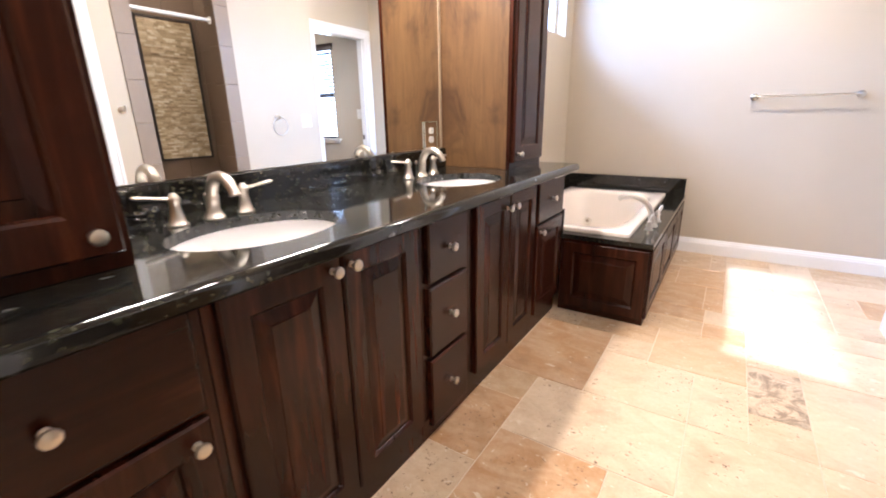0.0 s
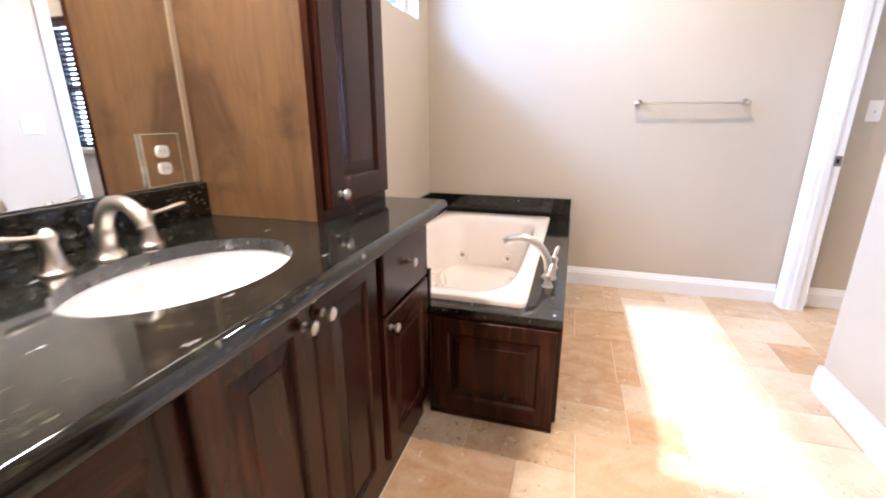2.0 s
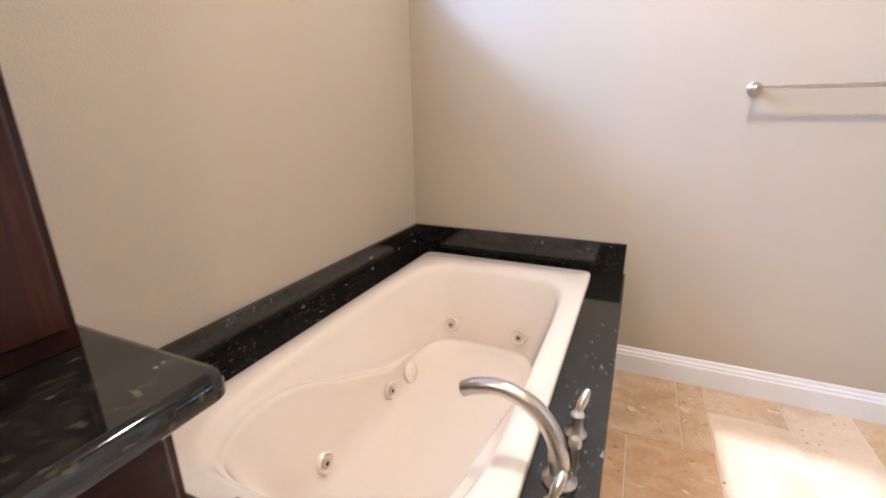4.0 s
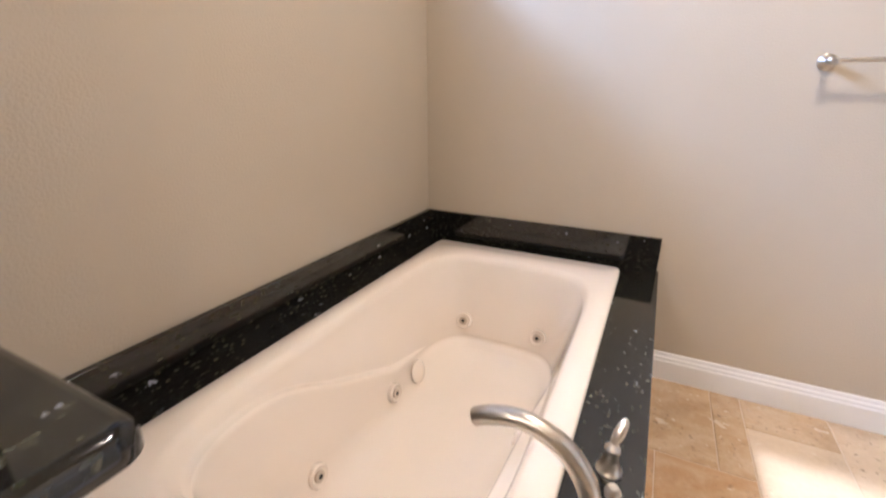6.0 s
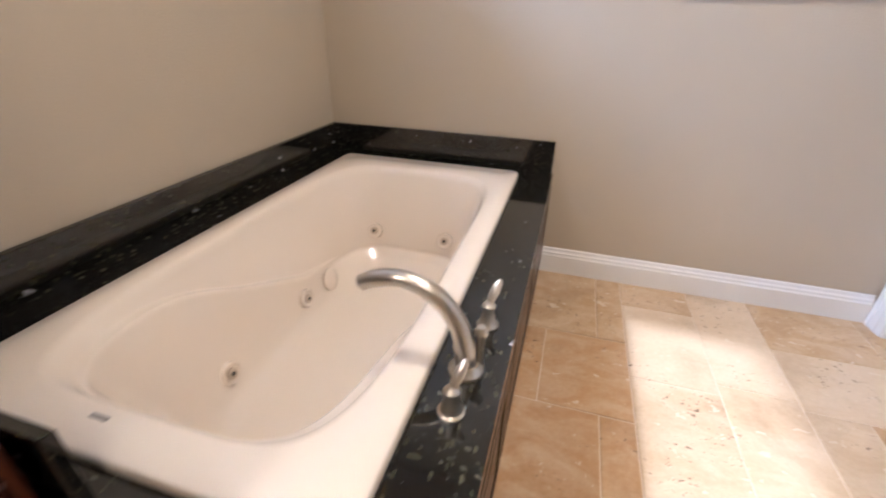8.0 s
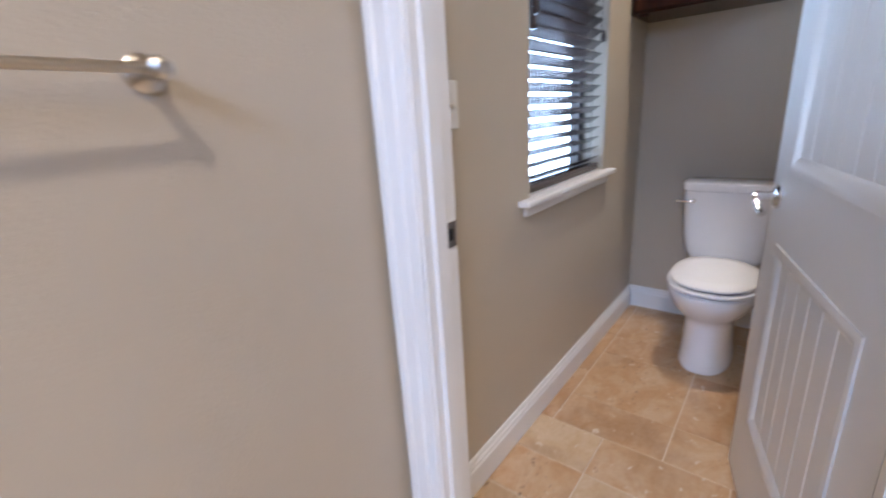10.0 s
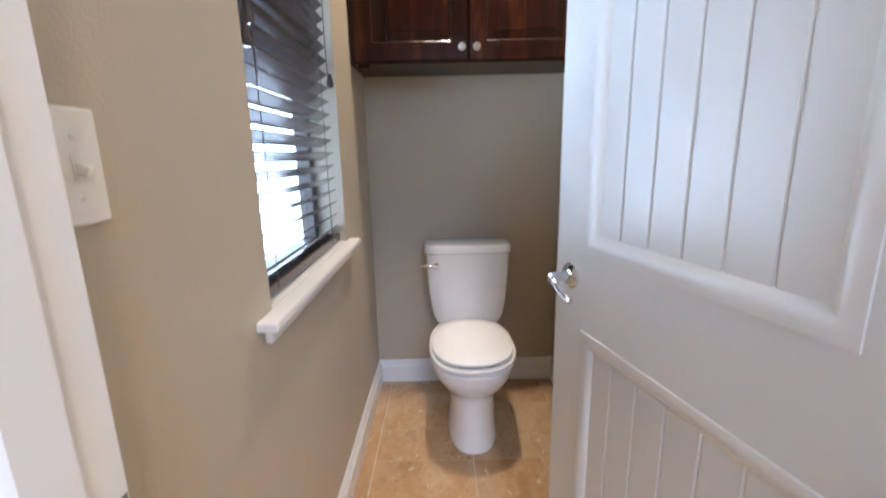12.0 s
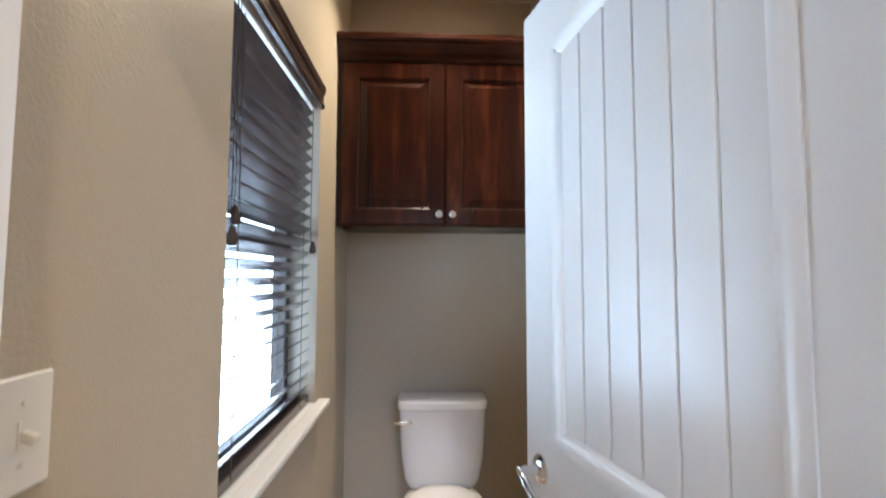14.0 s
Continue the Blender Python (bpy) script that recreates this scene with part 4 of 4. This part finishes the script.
# ---------------------------------------------------------------- doors
def planked_door(hinge, angle, w, h):
    """White two-panel door; local x runs from the hinge to the latch, both faces alike, front towards +y."""
    d = thing("door_1", "white two-panel planked door standing open", "door", at=(*hinge, 0.012), rz=angle)
    d["kind"] = "structure"
    t, st = 0.035, 0.122
    lz0, lz1, uz0, usp, uz1 = 0.245, 0.808, 0.996, 1.890, 1.945
    px0, px1 = st, w - st

    def arch(x):
        v = (x - (px0 + px1) / 2) / ((px1 - px0) / 2)
        return usp + (uz1 - usp) * math.sqrt(max(0.0, 1 - v * v * 0.86)) - (uz1 - usp) * math.sqrt(0.14)

    xs = [px0 + (px1 - px0) * i / 24 for i in range(25)]
    bm = boxes(((0, -t, 0), (px0, 0, h)), ((px1, -t, 0), (w, 0, h)), ((px0, -t, 0), (px1, 0, lz0)), ((px0, -t, lz1), (px1, 0, uz0)),
               ((px0, -t + 0.008, lz0), (px1, -0.010, lz1)), ((px0, -t + 0.008, uz0), (px1, -0.010, uz1 + 0.01)))
    rings = []
    for a, b in zip(xs, xs[1:]):
        loft(bm, [[(a, yy, arch(a)), (b, yy, arch(b)), (b, yy, h), (a, yy, h)] for yy in (0, -t)])
    part("leaf", bm, DOORWHITE, d)

    def moulding(outline):
        n = len(outline)
        c = Vector((sum(p[0] for p in outline) / n, sum(p[1] for p in outline) / n))
        steps = ((0, 0.0), (0.0, 0.004), (0.010, 0.006), (0.024, 0.003), (0.040, -0.006), (0.043, -0.0098))
        rr = []
        for ins, dep in steps:
            ring = []
            for i, p in enumerate(outline):
                a, b, q = Vector(outline[i - 1]), Vector(outline[(i + 1) % n]), Vector(p)
                e1, e2 = (q - a).normalized(), (b - q).normalized()
                n1, n2 = Vector((-e1.y, e1.x)), Vector((-e2.y, e2.x))
                nn = (n1 + n2).normalized()
                k = ins / max(0.35, nn.dot(n1))
                ring.append((q.x + nn.x * k, dep, q.y + nn.y * k))
            rr.append(ring)
        bmm = bmesh.new()
        loft(bmm, rr, False, False)
        bmesh.ops.recalc_face_normals(bmm, faces=bmm.faces)
        return bmm

    low = [(px0, lz0), (px1, lz0), (px1, lz1), (px0, lz1)]
    upp = [(px0, uz0), (px1, uz0)] + [(x, arch(x)) for x in reversed(xs)]
    part("moulding", moulding(low), DOORWHITE, d, smooth=True)
    part("moulding", moulding(upp), DOORWHITE, d, smooth=True)
    n = 6
    a0, a1 = px0 + 0.030, px1 - 0.030
    pw = (a1 - a0) / n
    for z0, top_ in ((lz0 + 0.040, None), (uz0 + 0.040, arch)):
        for i in range(n):
            u0, u1 = a0 + i * pw + 0.0016, a0 + (i + 1) * pw - 0.0016
            zz = [lz1 - 0.040] * 3 if top_ is None else [arch(q) - 0.036 for q in (u0, (u0 + u1) / 2, u1)]
            bmp = bmesh.new()
            mid = (u0 + u1) / 2
            out = [(u0, z0), (u1, z0), (u1, zz[2]), (mid, zz[1]), (u0, zz[0])]
            ins = [(u0 + 0.0022, z0), (u1 - 0.0022, z0), (u1 - 0.0022, zz[2]), (mid, zz[1]), (u0 + 0.0022, zz[0])]
            loft(bmp, [[(p[0], -0.0101, p[1]) for p in out][::-1], [(p[0], -0.0092, p[1]) for p in out][::-1], [(p[0], -0.0068, p[1]) for p in ins][::-1]])
            part("plank", bmp, DOORWHITE, d)
    hx, hz = w - 0.068, 0.925
    hd = part("handle", lathe([(0.032, 0), (0.032, 0.004), (0.027, 0.010), (0.013, 0.014), (0.011, 0.035), (0.014, 0.045), (0.012, 0.058), (0.005, 0.061)], 24), CHROME, d, "chrome lever handle", True, pose(hx, 0.0, hz, -90, 0, 0))
    part("lever", tube(smooth_path([(hx, 0.052, hz), (hx - 0.018, 0.056, hz - 0.004), (hx - 0.040, 0.056, hz - 0.014), (hx - 0.062, 0.054, hz - 0.026), (hx - 0.082, 0.050, hz - 0.032)], 4), 0.0085, 12, 0.8), CHROME, hd, smooth=True)
    hb = part("handle", lathe([(0.032, 0), (0.032, 0.004), (0.027, 0.010), (0.013, 0.014), (0.011, 0.035), (0.014, 0.045), (0.012, 0.058), (0.005, 0.061)], 24), CHROME, d, smooth=True, m=pose(hx, -t, hz, 90, 0, 0))
    part("latch", boxes(((w, -t / 2 - 0.008, hz - 0.011), (w + 0.010, -t / 2 + 0.008, hz + 0.011)), bevel=0.001), CHROME, d)
    for z in (0.2, 1.0, 1.8):
        part("hinge", tube([(-0.004, 0.004, z - 0.04), (-0.004, 0.004, z + 0.04)], 0.006, 10), NICKEL, d)
    return d


planked_door((2.562, -0.842), 14.0, 0.772, 2.028)


def hall_door():
    d = thing("door_2", "tan painted panel door standing open in the hall doorway", "door", at=(2.335, -3.015, 0.012), rz=-14)
    d["kind"] = "structure"
    w, h, t = 0.80, 2.03, 0.035
    part("leaf", boxes(((0, 0, 0), (w, t, h)), bevel=0.002), TANDOOR, d)
    for z0, z1 in ((0.22, 0.80), (0.98, 1.88)):
        for x0 in (0.12, 0.43):
            bm = bmesh.new()
            nested(bm, 0.25, z1 - z0, [(0, 0), (0, 0.006), (0.012, 0.008), (0.026, 0.001), (0.05, 0.006), (0.052, 0.007)])
            part("panel", bm, TANDOOR, d, m=pose(x0, 0, z0))
    part("doorknob", lathe([(0.030, 0), (0.030, 0.006), (0.012, 0.012), (0.012, 0.035), (0.027, 0.045), (0.030, 0.058), (0.020, 0.070)], 20), NICKEL, d, smooth=True, m=pose(w - 0.07, 0, 0.93, 90, 0, 0))
    for z in (0.25, 1.0, 1.8):
        part("hinge", boxes(((-0.012, -0.004, z - 0.045), (0.004, 0.004, z + 0.045))), NICKEL, d)


hall_door()


# ---------------------------------------------------------------- toilet room
GAP_DARK = plain("gap_shade_grey", (0.12, 0.11, 0.10), 0.7)


def toilet(x, y):
    """Faces -x; the tank stands against the wall behind."""
    t = thing("toilet", "white two-piece toilet with closed lid against the wall", "toilet", at=(x, y, 0))

    def ring(z, xf, xb, hw, e=2.4, n=40):
        return superel((xf + xb) / 2, 0, z, (xb - xf) / 2, hw, e, n)

    bm = bmesh.new()
    loft(bm, [ring(0.0, -0.610, -0.12, 0.112), ring(0.012, -0.612, -0.115, 0.113), ring(0.03, -0.602, -0.12, 0.108), ring(0.12, -0.600, -0.13, 0.103), ring(0.215, -0.600, -0.12, 0.104), ring(0.245, -0.606, -0.11, 0.113),
              ring(0.27, -0.628, -0.10, 0.136), ring(0.30, -0.656, -0.08, 0.160), ring(0.34, -0.684, -0.06, 0.178), ring(0.375, -0.696, -0.05, 0.188), ring(0.391, -0.695, -0.05, 0.188), ring(0.3955, -0.685, -0.06, 0.180)])
    part("bowl", bm, CHINA, t, smooth=True)
    bm = bmesh.new()
    loft(bm, [ring(0.4035, -0.678, -0.205, 0.173), ring(0.406, -0.690, -0.20, 0.184), ring(0.415, -0.690, -0.20, 0.184), ring(0.419, -0.685, -0.205, 0.180)])
    part("seat", bm, CHINA, t, smooth=True)
    # dark discs fill the two gaps, so their shade lines are in the colour
    bm = bmesh.new()
    loft(bm, [ring(0.3945, -0.672, -0.22, 0.167), ring(0.4045, -0.672, -0.22, 0.167)])
    loft(bm, [ring(0.418, -0.664, -0.22, 0.160), ring(0.4275, -0.664, -0.22, 0.160)])
    part("bumper", bm, GAP_DARK, t, "dark grey discs standing in for shade under seat and lid")
    bm = bmesh.new()
    loft(bm, [ring(0.4270, -0.670, -0.205, 0.166), ring(0.430, -0.677, -0.20, 0.173), ring(0.438, -0.676, -0.202, 0.172), ring(0.446, -0.660, -0.22, 0.158), ring(0.449, -0.60, -0.27, 0.11)])
    part("lid", bm, CHINA, t, smooth=True)
    bm = bmesh.new()
    tank = lambda z, d, hw: superel(-0.112 + (0.0), 0, z, d, hw, 5.5, 48)
    loft(bm, [tank(0.398, 0.06, 0.13), tank(0.415, 0.078, 0.158), tank(0.45, 0.086, 0.174), tank(0.55, 0.094, 0.190), tank(0.70, 0.099, 0.199), tank(0.765, 0.100, 0.200)])
    tk = part("tank", bm, CHINA, t, smooth=True)
    bm = bmesh.new()
    loft(bm, [tank(0.7655, 0.102, 0.203), tank(0.770, 0.108, 0.209), tank(0.795, 0.109, 0.210), tank(0.806, 0.105, 0.206), tank(0.811, 0.090, 0.192)])
    part("tank_lid", bm, CHINA, t, smooth=True)
    lv = part("flush_lever", lathe([(0.012, 0), (0.012, 0.006), (0.007, 0.010), (0.007, 0.018)], 14), CHROME, tk, "chrome flush lever", True, pose(-0.208, 0.150, 0.715, 0, -90, 0))
    part("lever_arm", tube([(-0.222, 0.150, 0.715), (-0.226, 0.175, 0.716), (-0.226, 0.212, 0.717), (-0.226, 0.222, 0.717)], [0.006, 0.006, 0.007, 0.004], 10), CHROME, tk, smooth=True)
    for s in (-1, 1):
        part("seat_hinge", boxes(((-0.215, s * 0.07 - 0.014, 0.400), (-0.185, s * 0.07 + 0.014, 0.428)), bevel=0.004), CHINA, t)
    return t


toilet(BACK - 0.012, -0.482)


def wall_cabinet():
    c = thing("wall_cabinet", "dark-stained two-door wooden wall cabinet above the toilet", "cabinet")
    x0, y0, y1, z0, z1 = 4.150, TRY + 0.002, -0.003, 1.594, 2.346
    part("body", boxes(((x0, y0, z0), (BACK - 0.002, y1, z1))), DARKWOOD, c)
    for y in (-0.05, -0.91):
        part("rail_block", boxes(((x0 + 0.006, y - 0.02, z0 - 0.013), (x0 + 0.05, y + 0.02, z0 - 0.0005)), bevel=0.003), DARKWOOD, c)
    for a, at_hinge in ((-0.490, True), (-0.024, False)):
        w = 0.462
        raised_door(c, "door", w, z1 - z0 - 0.016, pose(x0, a, z0 + 0.007, 0, 0, -90), DARKWOOD, 0.070, 0.02, knob_at=(0.028 if at_hinge else w - 0.028, 0.045))
    crown = [(0, 0), (0.012, 0), (0.016, 0.012), (0.020, 0.016), (0.024, 0.040), (0.038, 0.064), (0.046, 0.072), (0.046, 0.084), (0.054, 0.092), (0.054, 0.112), (0, 0.112)]
    part("crown", extrude_profile(crown, (x0, y0, z1), (x0, y1, z1), (-1, 0, 0)), DARKWOOD_H, c, smooth=False)
    return c


wall_cabinet()


# ---------------------------------------------------------------- ceiling lights
def can_light(x, y, watts, spread=180.0, label="round recessed ceiling light with white trim ring, lit"):
    c = thing("recessed_light", label, "ceiling light", "recessed lights", at=(x, y, H))
    bm = bmesh.new()
    prof = [(0.095, -0.001), (0.095, -0.006), (0.080, -0.009), (0.074, -0.004)]
    loft(bm, [circle(0, 0, z, r, 32) for r, z in prof], False, False)
    part("trim_ring", bm, TRIM, c, smooth=True)
    part("lens", lathe([(0.074, -0.0045), (0.074, -0.0035)], 32), BULB, c, "glowing warm lens")
    d = bpy.data.lights.new("can_lamp", "AREA")
    d.shape, d.size, d.energy, d.color = "DISK", 0.14, watts, (1.0, 0.78, 0.53)
    d.spread = radians(spread)
    ob = new("can_lamp", d)
    ob.matrix_world = pose(x, y, H - 0.012)


for x, y, *lamp in CANS:
    can_light(x, y, *lamp)


# ---------------------------------------------------------------- vanity lights above the mirror
def vanity_light(y):
    z = 2.46
    v = thing("vanity_light", "nickel vanity light with three lit glass shades above the mirror", "wall light", "vanity lights", at=(0.0005, y, z))
    part("backplate", boxes(((0, -0.27, -0.035), (0.018, 0.27, 0.035)), bevel=0.004), NICKEL, v)
    for dy in (-0.20, 0.0, 0.20):
        a = part("arm", tube(smooth_path([(0.018, dy, 0), (0.06, dy, 0.012), (0.10, dy, 0.0), (0.105, dy, -0.02)], 5), 0.007, 10), NICKEL, v, smooth=True)
        part("shade", lathe([(0.050, -0.125), (0.047, -0.09), (0.036, -0.05), (0.022, -0.022), (0.018, -0.018)], 24), BULB, a, "lit frosted glass shade", True, pose(0.105, dy, 0))
    d = bpy.data.lights.new("vanity_lamp", "AREA")
    d.shape, d.size, d.size_y, d.energy, d.color = "RECTANGLE", 0.09, 0.48, VANITY_W, (1.0, 0.78, 0.53)
    ob = new("vanity_lamp", d)
    ob.matrix_world = pose(0.112, y, z - 0.130, 0, -12, 0)


for _, sy in SINKS:
    vanity_light(sy)


# ---------------------------------------------------------------- shower seen in the mirror
sh = thing("shower_rod", "white shower curtain rod across the shower opening", "shower rod")
part("rod", tube([(2.27, -2.648, 1.93), (2.27, -2.042, 1.93)], 0.013, 14), PLASTIC, sh, smooth=True)
for y, s in ((-2.6465, 1), (-2.0435, -1)):
    part("flange", tube([(2.27, y, 1.93), (2.27, y + s * 0.01, 1.93)], 0.028, 18), PLASTIC, sh, smooth=True)
mo = thing("mosaic_panel", "beige stone mosaic inset framed in dark tile", "mosaic")
MX, MY0, MY1, MZ0, MZ1 = 3.210, -2.17, -1.70, 0.825, 2.065
part("frame", boxes(((MX - 0.014, MY0 - 0.02, MZ0 - 0.02), (MX, MY0, MZ1 + 0.02)), ((MX - 0.014, MY1, MZ0 - 0.02), (MX, MY1 + 0.02, MZ1 + 0.02)),
                    ((MX - 0.014, MY0, MZ0 - 0.02), (MX, MY1, MZ0)), ((MX - 0.014, MY0, MZ1), (MX, MY1, MZ1 + 0.02))), BRONZE, mo)
bm = bmesh.new()
z = MZ0 + 0.001
while z < MZ1 - 0.012:
    y = MY0 + 0.001
    while y < MY1 - 0.006:
        ln = min(random.uniform(0.025, 0.085), MY1 - 0.001 - y)
        box(bm, (MX - random.uniform(0.005, 0.011), y, z), (MX, y + ln - 0.0015, z + 0.0155))
        y += ln
    z += 0.0172
tagged(part("mosaic_pieces", bm, MOSAIC, mo), kind="stuff")


def tile_mesh(sy, sz, d=0.008, g=0.002):
    bm = bmesh.new()
    nested(bm, sy - g, sz - g, [(0, 0), (0, d - 0.002), (0.002, d)])
    me = bpy.data.meshes.new("tile")
    bm.to_mesh(me)
    bm.free()
    return me


def wall_tiles(parent, m, cols, rows, sy, sz, material, keep=lambda x, z: True):
    me = tile_mesh(sy, sz)
    me.materials.append(material)
    for i in range(cols):
        for j in range(rows):
            if keep(i * sy, j * sz):
                o = new("tile", me)
                o.parent = parent
                o.matrix_basis = m @ pose(i * sy, 0, j * sz)


wall_of_shower = bpy.data.objects["wall_shower"]
wall_tiles(wall_of_shower, pose(3.2195, -1.625, 0.01, 0, 0, -90), 4, 9, 0.304, 0.304, SLATE)
wall_tiles(wall_of_shower, pose(2.325, -1.6205, 0.01), 3, 9, 0.298, 0.304, SLATE)
tr = thing("shower_trim", "pale slate tile border round the shower opening", "tile trim")
tr["kind"] = "structure"
for y0 in (-2.05, -2.76):
    for j in range(8):
        bm = bmesh.new()
        box(bm, (EAST - 0.010, y0 + 0.001, 0.002 + j * 0.29), (EAST - 0.0005, y0 + 0.119, 0.002 + (j + 1) * 0.29 - 0.002), 0.002)
        part("tile", bm, SLATE_LIGHT, tr)
for y0, s in ((-1.932, -1), (-2.758, 1)):
    for j in range(8):
        bm = bmesh.new()
        ya, yb = (-1.932, -2.05) if s < 0 else (-2.758, -2.641)
        box(bm, (EAST, ya, 0.002 + j * 0.29), (2.325, yb, 0.002 + (j + 1) * 0.29 - 0.002), 0.002)
        part("tile", bm, SLATE, tr)

# ---------------------------------------------------------------- floor tiles
CELL = 0.203
CX0, CY0 = 1.158, -2.098      # corner of the tile grid
IX, IY, NX, NY = 6, 17, 24, 28
AMBER, TAN, CREAM, VEINED = range(4)
rng = random.Random(7)
used = [[False] * NY for _ in range(NX)]
SIZES = [(3, 2), (2, 3), (2, 2), (2, 2), (2, 1), (1, 2), (3, 2)]
floor_ob = bpy.data.objects["floor"]
tile_cache = {}
# column, row, columns wide, rows deep, tone of the tiles laid along the walk
LAID = [(2, -1, 1, 2, VEINED), (-3, -2, 2, 3, AMBER), (-2, 1, 2, 1, TAN), (-4, 1, 2, 1, CREAM), (0, 0, 2, 2, TAN), (-1, 0, 1, 1, CREAM),
        (-1, -2, 2, 2, CREAM), (1, -2, 1, 2, CREAM), (-2, -4, 3, 2, CREAM), (-4, -3, 2, 1, TAN), (-4, -5, 2, 2, AMBER), (-2, -6, 2, 2, AMBER),
        (0, -6, 3, 2, CREAM), (1, -4, 2, 2, CREAM), (2, -2, 1, 1, CREAM), (3, -2, 2, 3, CREAM), (3, 1, 3, 2, CREAM), (3, -4, 3, 2, CREAM),
        (-1, 2, 2, 1, TAN), (-1, 3, 2, 1, AMBER), (1, 2, 1, 1, AMBER), (1, 3, 1, 1, CREAM), (2, 1, 1, 2, CREAM), (2, 3, 1, 1, CREAM), (3, 3, 2, 1, CREAM),
        (13, 8, 1, 2, AMBER), (14, 8, 2, 2, AMBER), (11, 8, 2, 2, AMBER), (11, 6, 2, 2, AMBER), (13, 7, 2, 1, TAN)]
# the course between tub and toilet room, off the grid: x0, y0, x1, y1, tone
OFFGRID = [(0.955, -0.47, 1.345, 0.0, TAN), (1.345, -0.47, 1.452, 0.0, TAN), (0.955, -0.86, 1.15, -0.47, AMBER), (1.15, -0.86, 1.452, -0.47, AMBER),
           (0.955, -1.286, 1.345, -0.86, AMBER), (1.345, -1.286, 1.452, -0.86, AMBER), (1.452, -0.20, 1.737, 0.0, TAN), (1.452, -0.65, 1.737, -0.20, CREAM),
           (1.452, -1.286, 1.737, -0.65, CREAM), (1.737, -0.60, 1.98, 0.0, CREAM), (1.737, -1.286, 1.98, -0.60, CREAM), (1.98, -0.33, 2.376, 0.0, TAN),
           (1.98, -0.64, 2.376, -0.33, CREAM), (2.16, -0.95, 2.376, -0.64, AMBER), (1.98, -0.95, 2.16, -0.64, CREAM), (1.98, -1.286, 2.376, -0.95, CREAM)]
for i in range(IX - 1, IX + 6):
    for j in range(IY + 4, NY):
        used[i][j] = True
plan = []
for c, r, a, b, tone in LAID:
    i, j = c + IX, r + IY
    for p in range(i, i + a):
        for q in range(j, j + b):
            used[p][q] = True
    plan.append((i, j, a, b, tone))
for j in range(NY - 1, -1, -1):
    for i in range(NX):
        if used[i][j]:
            continue
        opts = SIZES[:]
        rng.shuffle(opts)
        for a, b in opts + [(1, 1)]:
            if i + a <= NX and j - b + 1 >= 0 and all(not used[p][q] for p in range(i, i + a) for q in range(j - b + 1, j + 1)):
                for p in range(i, i + a):
                    for q in range(j - b + 1, j + 1):
                        used[p][q] = True
                tone = rng.choice((AMBER, AMBER, TAN)) if i > 10 else rng.choice((AMBER, TAN, CREAM, CREAM))
                plan.append((i, j - b + 1, a, b, tone))
                break
rects = [(CX0 + (i - IX) * CELL, CY0 + (j - IY) * CELL, CX0 + (i - IX + a) * CELL, CY0 + (j - IY + b) * CELL, tone) for i, j, a, b, tone in plan] + OFFGRID
for x0, y0, x1, y1, tone in rects:
    if x0 > BACK or y0 > -0.01 or x1 < 0.02 or (x0 > 2.2 and y1 < -1.1):
        continue
    x0, y0, x1, y1 = max(x0, 0.002), max(y0, SOUTH + 0.002), min(x1, BACK - 0.002), min(y1, -0.002)
    w, h, g = round(x1 - x0, 3), round(y1 - y0, 3), 0.0018
    if min(w, h) < 0.02:
        continue
    key = (w, h, tone)
    if key not in tile_cache:
        bm = bmesh.new()
        loft(bm, [[(g + e, g + e, zz), (w - g - e, g + e, zz), (w - g - e, h - g - e, zz), (g + e, h - g - e, zz)] for e, zz in ((0, -0.01), (0, -0.0016), (0.002, 0.0))])
        me = bpy.data.meshes.new("tile")
        bm.to_mesh(me)
        bm.free()
        me.materials.append(TRAV[tone])
        tile_cache[key] = me
    o = new("tile", tile_cache[key])
    o.parent = floor_ob
    o.matrix_basis = pose(x0, y0, rng.uniform(-0.0006, 0.0002))
